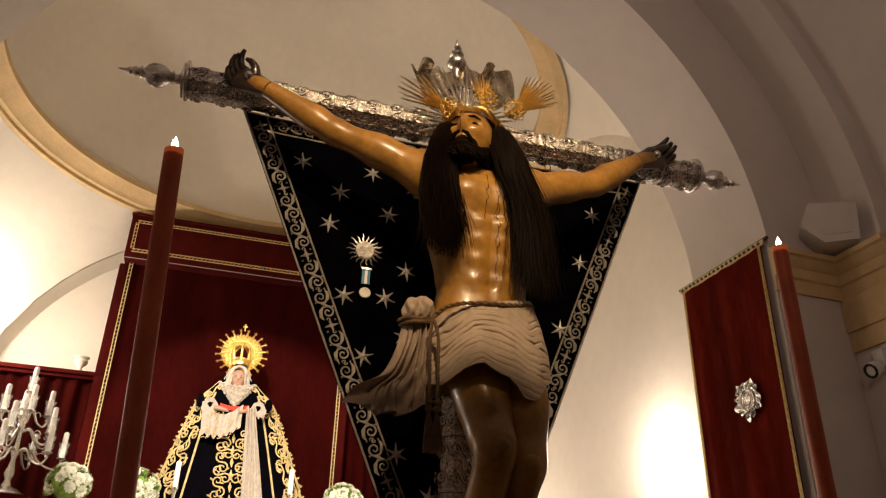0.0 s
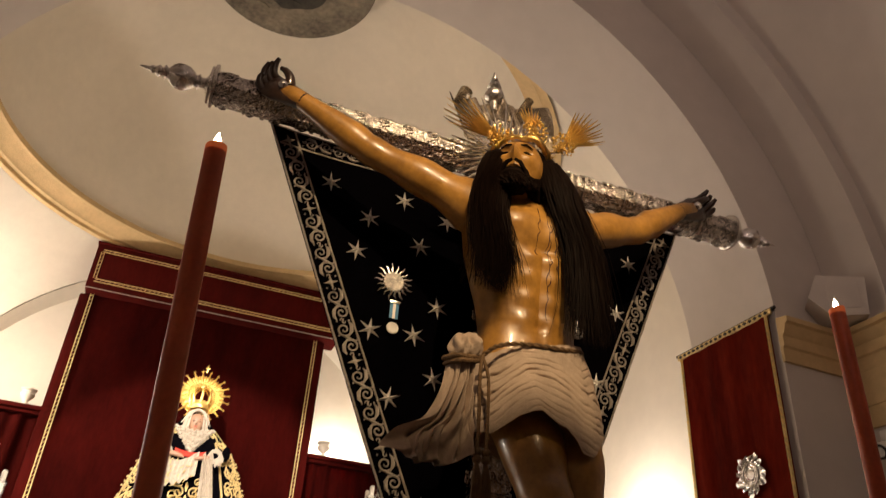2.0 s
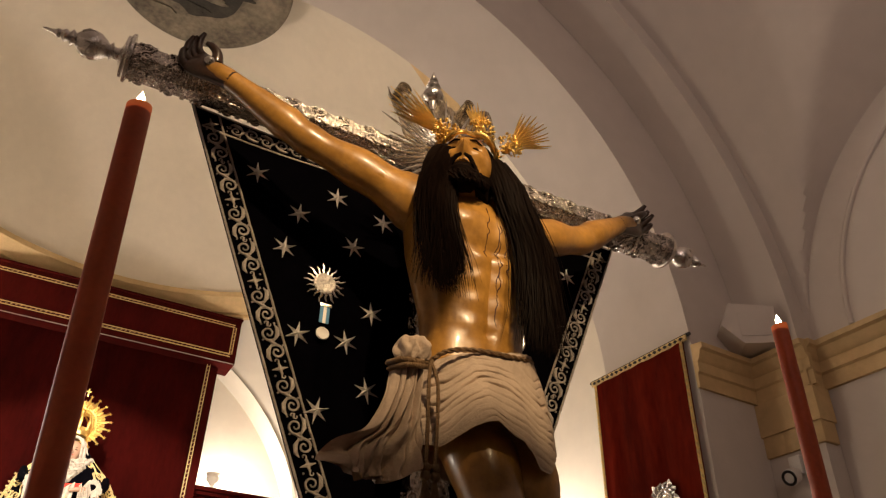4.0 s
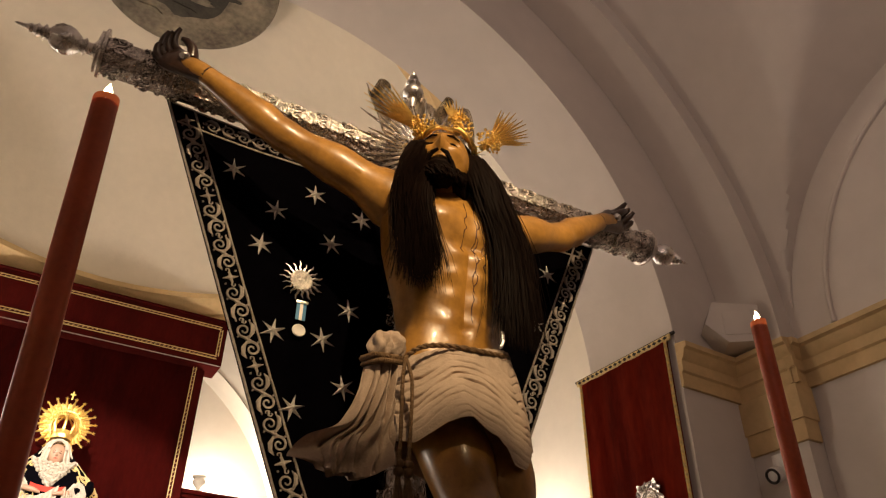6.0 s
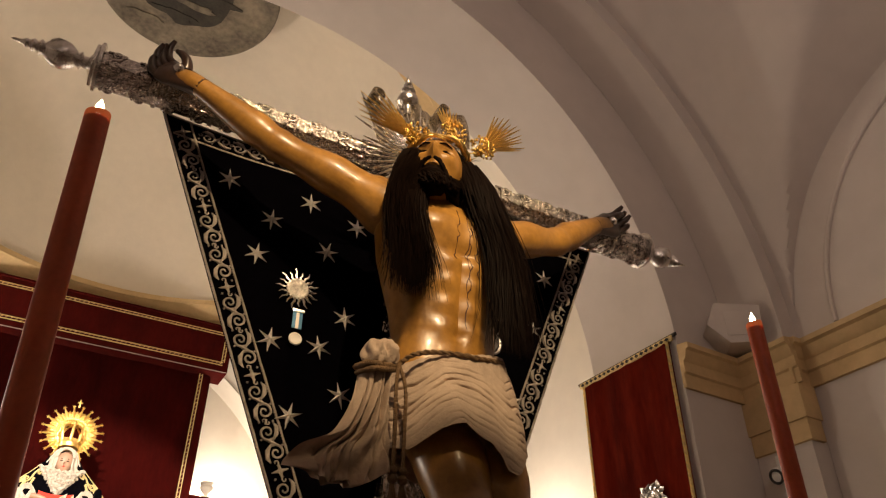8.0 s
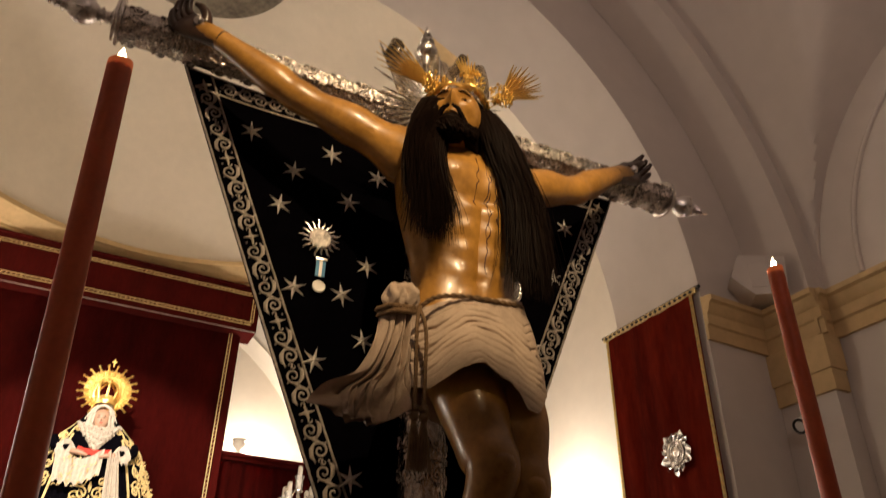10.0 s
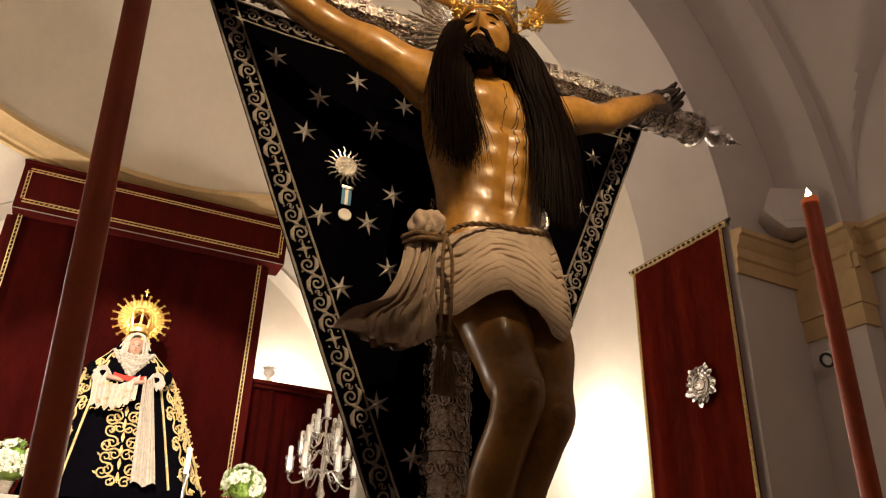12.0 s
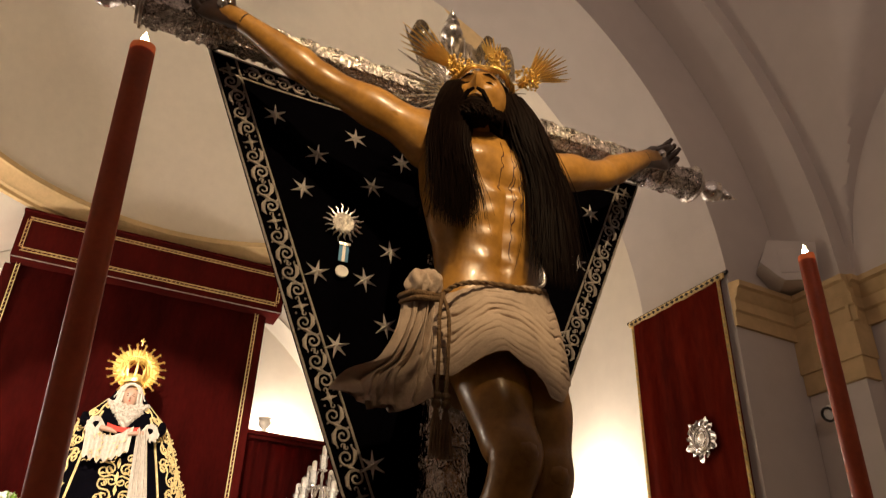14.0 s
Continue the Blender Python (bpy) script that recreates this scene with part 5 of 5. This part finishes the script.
for k in range(20):
    a = 2 * math.pi * k / 20
    part("filigree", FS, None, halo, m=pose(0.165 * math.cos(a), 0.02, 0.165 * math.sin(a), 0, -math.degrees(a)))
part("crown_band", lathe(bmesh.new(), [(0.085, -0.19), (0.095, -0.185), (0.1, -0.15), (0.092, -0.145), (0.11, -0.11)], 24), GOLD, halo)
for k in range(8):
    a = 2 * math.pi * k / 8
    bm = bmesh.new()
    tube(bm, [(r * math.cos(a), r * math.sin(a), z) for r, z in ((0.1, -0.13), (0.125, -0.06), (0.11, 0.02), (0.05, 0.06), (0.0, 0.055))], [0.012, 0.014, 0.012, 0.009, 0.008], 7)
    part("crown_arch", bm, GOLD, halo)
bm = bmesh.new()
bmesh.ops.create_uvsphere(bm, u_segments=12, v_segments=8, radius=0.028, matrix=Matrix.Translation((0, 0, 0.085)))
part("orb", bm, GOLD, halo)
bm = bmesh.new()
box(bm, 0, 0.02, 0.315, 0.014, 0.012, 0.09, 0.003)
box(bm, 0, 0.02, 0.325, 0.05, 0.012, 0.014, 0.003)
part("cross_tip", bm, GOLD, halo)


# ---- candelabra, candlesticks, flowers ----
CUP = mesh_of("glass_cup", lathe(bmesh.new(), [(0.018, 0.0), (0.04, 0.02), (0.046, 0.06), (0.04, 0.1), (0.055, 0.15), (0.052, 0.15), (0.037, 0.1), (0.043, 0.06), (0.037, 0.024), (0.015, 0.006)], 14), GLASS)
CANDLE = mesh_of("candle", lathe(bmesh.new(), [(0.026, 0.0), (0.026, 0.25), (0.019, 0.264), (0.004, 0.27)], 12), WHITE_WAX)
PAN = mesh_of("drip_pan", lathe(bmesh.new(), [(0.012, -0.05), (0.02, -0.04), (0.012, -0.02), (0.05, 0.0), (0.055, 0.012), (0.03, 0.01)], 14), SILVER)


def candelabrum():
    c = thing("candelabrum", pose(0, 0, 0), "branched silver candelabrum with many white candles", "candelabrum", "candelabra beside the altar")
    part("stem", lathe(bmesh.new(), [(0.17, 0), (0.17, 0.02), (0.12, 0.05), (0.05, 0.08), (0.03, 0.14), (0.055, 0.2), (0.035, 0.26), (0.022, 0.34), (0.04, 0.4), (0.025, 0.46), (0.018, 0.6), (0.032, 0.66), (0.018, 0.72), (0.014, 0.9), (0.024, 0.95), (0.012, 1.0)], 18), SILVER, c)
    tiers = ((0.36, 0.43, 6, 0.2), (0.56, 0.33, 5, 0.65), (0.76, 0.21, 4, 0.2), (0.98, 0.0, 1, 0))
    for z, r, n, a0 in tiers:
        for k in range(n):
            a = a0 + 2 * math.pi * k / n
            x, y = r * math.cos(a), r * math.sin(a) * 0.7
            arm_ = c
            if r:
                bm = bmesh.new()
                f = lambda q, h: (x * q, y * q, z + h)
                tube(bm, spline([f(0.05, 0.05), f(0.3, 0.08), f(0.55, -0.03), f(0.85, -0.075), f(1.02, -0.02), f(1.0, 0.02)], 16), lerp_list([0.011, 0.013, 0.012, 0.011, 0.01, 0.012], 16), 7)
                tube(bm, [f(0.55 + 0.13 * math.cos(q), 0.02 + 0.045 * math.sin(q)) for q in (0.45 * j for j in range(12))], lerp_list([0.008, 0.003], 12), 5)
                arm_ = part("branch", bm, SILVER, c)
            part("drip_pan", PAN, None, arm_, m=pose(x, y, z + 0.03))
            part("candle", CANDLE, None, arm_, "white wax candle", m=pose(x, y, z + 0.04))
            if r < 0.45:
                part("glass_cup", CUP, None, arm_, "clear glass tulip cup", m=pose(x, y, z + 0.045)).visible_shadow = False
    return c


c1 = candelabrum()
c1.matrix_basis = pose(-2.63, 8.95, 2.70, 0, 0, 10)
copy_thing(c1, pose(1.52, 9.1, 2.64, 0, 0, 40))
c2 = thing("candlestick", pose(-1.06, 8.72, 2.49), "short silver candlestick with one white candle", "candlestick", "candlesticks before the statue")
part("foot", lathe(bmesh.new(), [(0.08, 0), (0.08, 0.012), (0.03, 0.03), (0.02, 0.07), (0.035, 0.1), (0.02, 0.13), (0.02, 0.3), (0.045, 0.35), (0.03, 0.355)], 16), SILVER, c2)
part("candle", CANDLE, None, c2, m=pose(0, 0, 0.34))
copy_thing(c2, pose(0.08, 8.72, 2.49))

BLOOM = bmesh.new()
for ring, (n, r, h) in enumerate(((5, 0.012, 0.014), (7, 0.024, 0.008), (9, 0.036, -0.002))):
    for k in range(n):
        a = 2 * math.pi * k / n + ring
        c, s = math.cos(a), math.sin(a)
        vs = [BLOOM.verts.new(p) for p in ((c * r * 0.3, s * r * 0.3, -0.008), (c * r - s * 0.011, s * r + c * 0.011, h), (c * r * 1.25, s * r * 1.25, h + 0.004), (c * r + s * 0.011, s * r - c * 0.011, h))]
        BLOOM.faces.new(vs)
BLOOM = mesh_of("bloom", BLOOM, PETAL)
LEAFM = bmesh.new()
vs = [LEAFM.verts.new(p) for p in ((0, 0, 0), (0.016, 0.004, 0.03), (0, 0, 0.075), (-0.016, 0.004, 0.03), (0, -0.006, 0.035))]
for a, b in ((0, 1), (1, 2), (2, 3), (3, 0)):
    LEAFM.faces.new((vs[a], vs[b], vs[4]))
LEAFM = mesh_of("leaf", LEAFM, LEAF)
rnd = random.Random(9)
for x, y, z in ((-1.42, 8.8, 2.49), (0.66, 8.85, 2.49), (-2.05, 8.75, 2.49)):
    fl = thing("flower_bouquet", pose(x, y, z), "round bouquet of white flowers with green leaves in a silver jar", "flowers", "bouquets on the altar")
    part("jar", lathe(bmesh.new(), [(0.06, 0), (0.065, 0.01), (0.04, 0.05), (0.08, 0.15), (0.06, 0.18)], 16), SILVER, fl)
    for k in range(52):
        a, e = rnd.uniform(0, 2 * math.pi), math.asin(rnd.uniform(-0.35, 1))
        v = Vector((math.cos(a) * math.cos(e), math.sin(a) * math.cos(e), math.sin(e)))
        p = v * (0.185 + 0.025 * rnd.random()) + Vector((0, 0, 0.31))
        part("bloom", BLOOM, None, fl, m=Matrix.Translation(p) @ v.to_track_quat("Z", "Y").to_matrix().to_4x4() @ Matrix.Scale(rnd.uniform(1.0, 1.6), 4))
    for k in range(120):
        a, e = rnd.uniform(0, 2 * math.pi), math.asin(rnd.uniform(-0.5, 1))
        v = Vector((math.cos(a) * math.cos(e), math.sin(a) * math.cos(e), math.sin(e)))
        part("leaf", LEAFM, None, fl, m=Matrix.Translation(v * 0.158 + Vector((0, 0, 0.31))) @ v.to_track_quat("Z", "Y").to_matrix().to_4x4() @ pose(0, 0, 0, rnd.uniform(-25, 25), 0, rnd.uniform(0, 360)))
    bm = bmesh.new()
    bmesh.ops.create_icosphere(bm, subdivisions=2, radius=0.15, matrix=Matrix.Translation((0, 0, 0.31)))
    for v in bm.verts:
        v.co += 0.03 * noise.noise_vector(v.co * 14)
    part("foliage_core", bm, LEAF, fl)
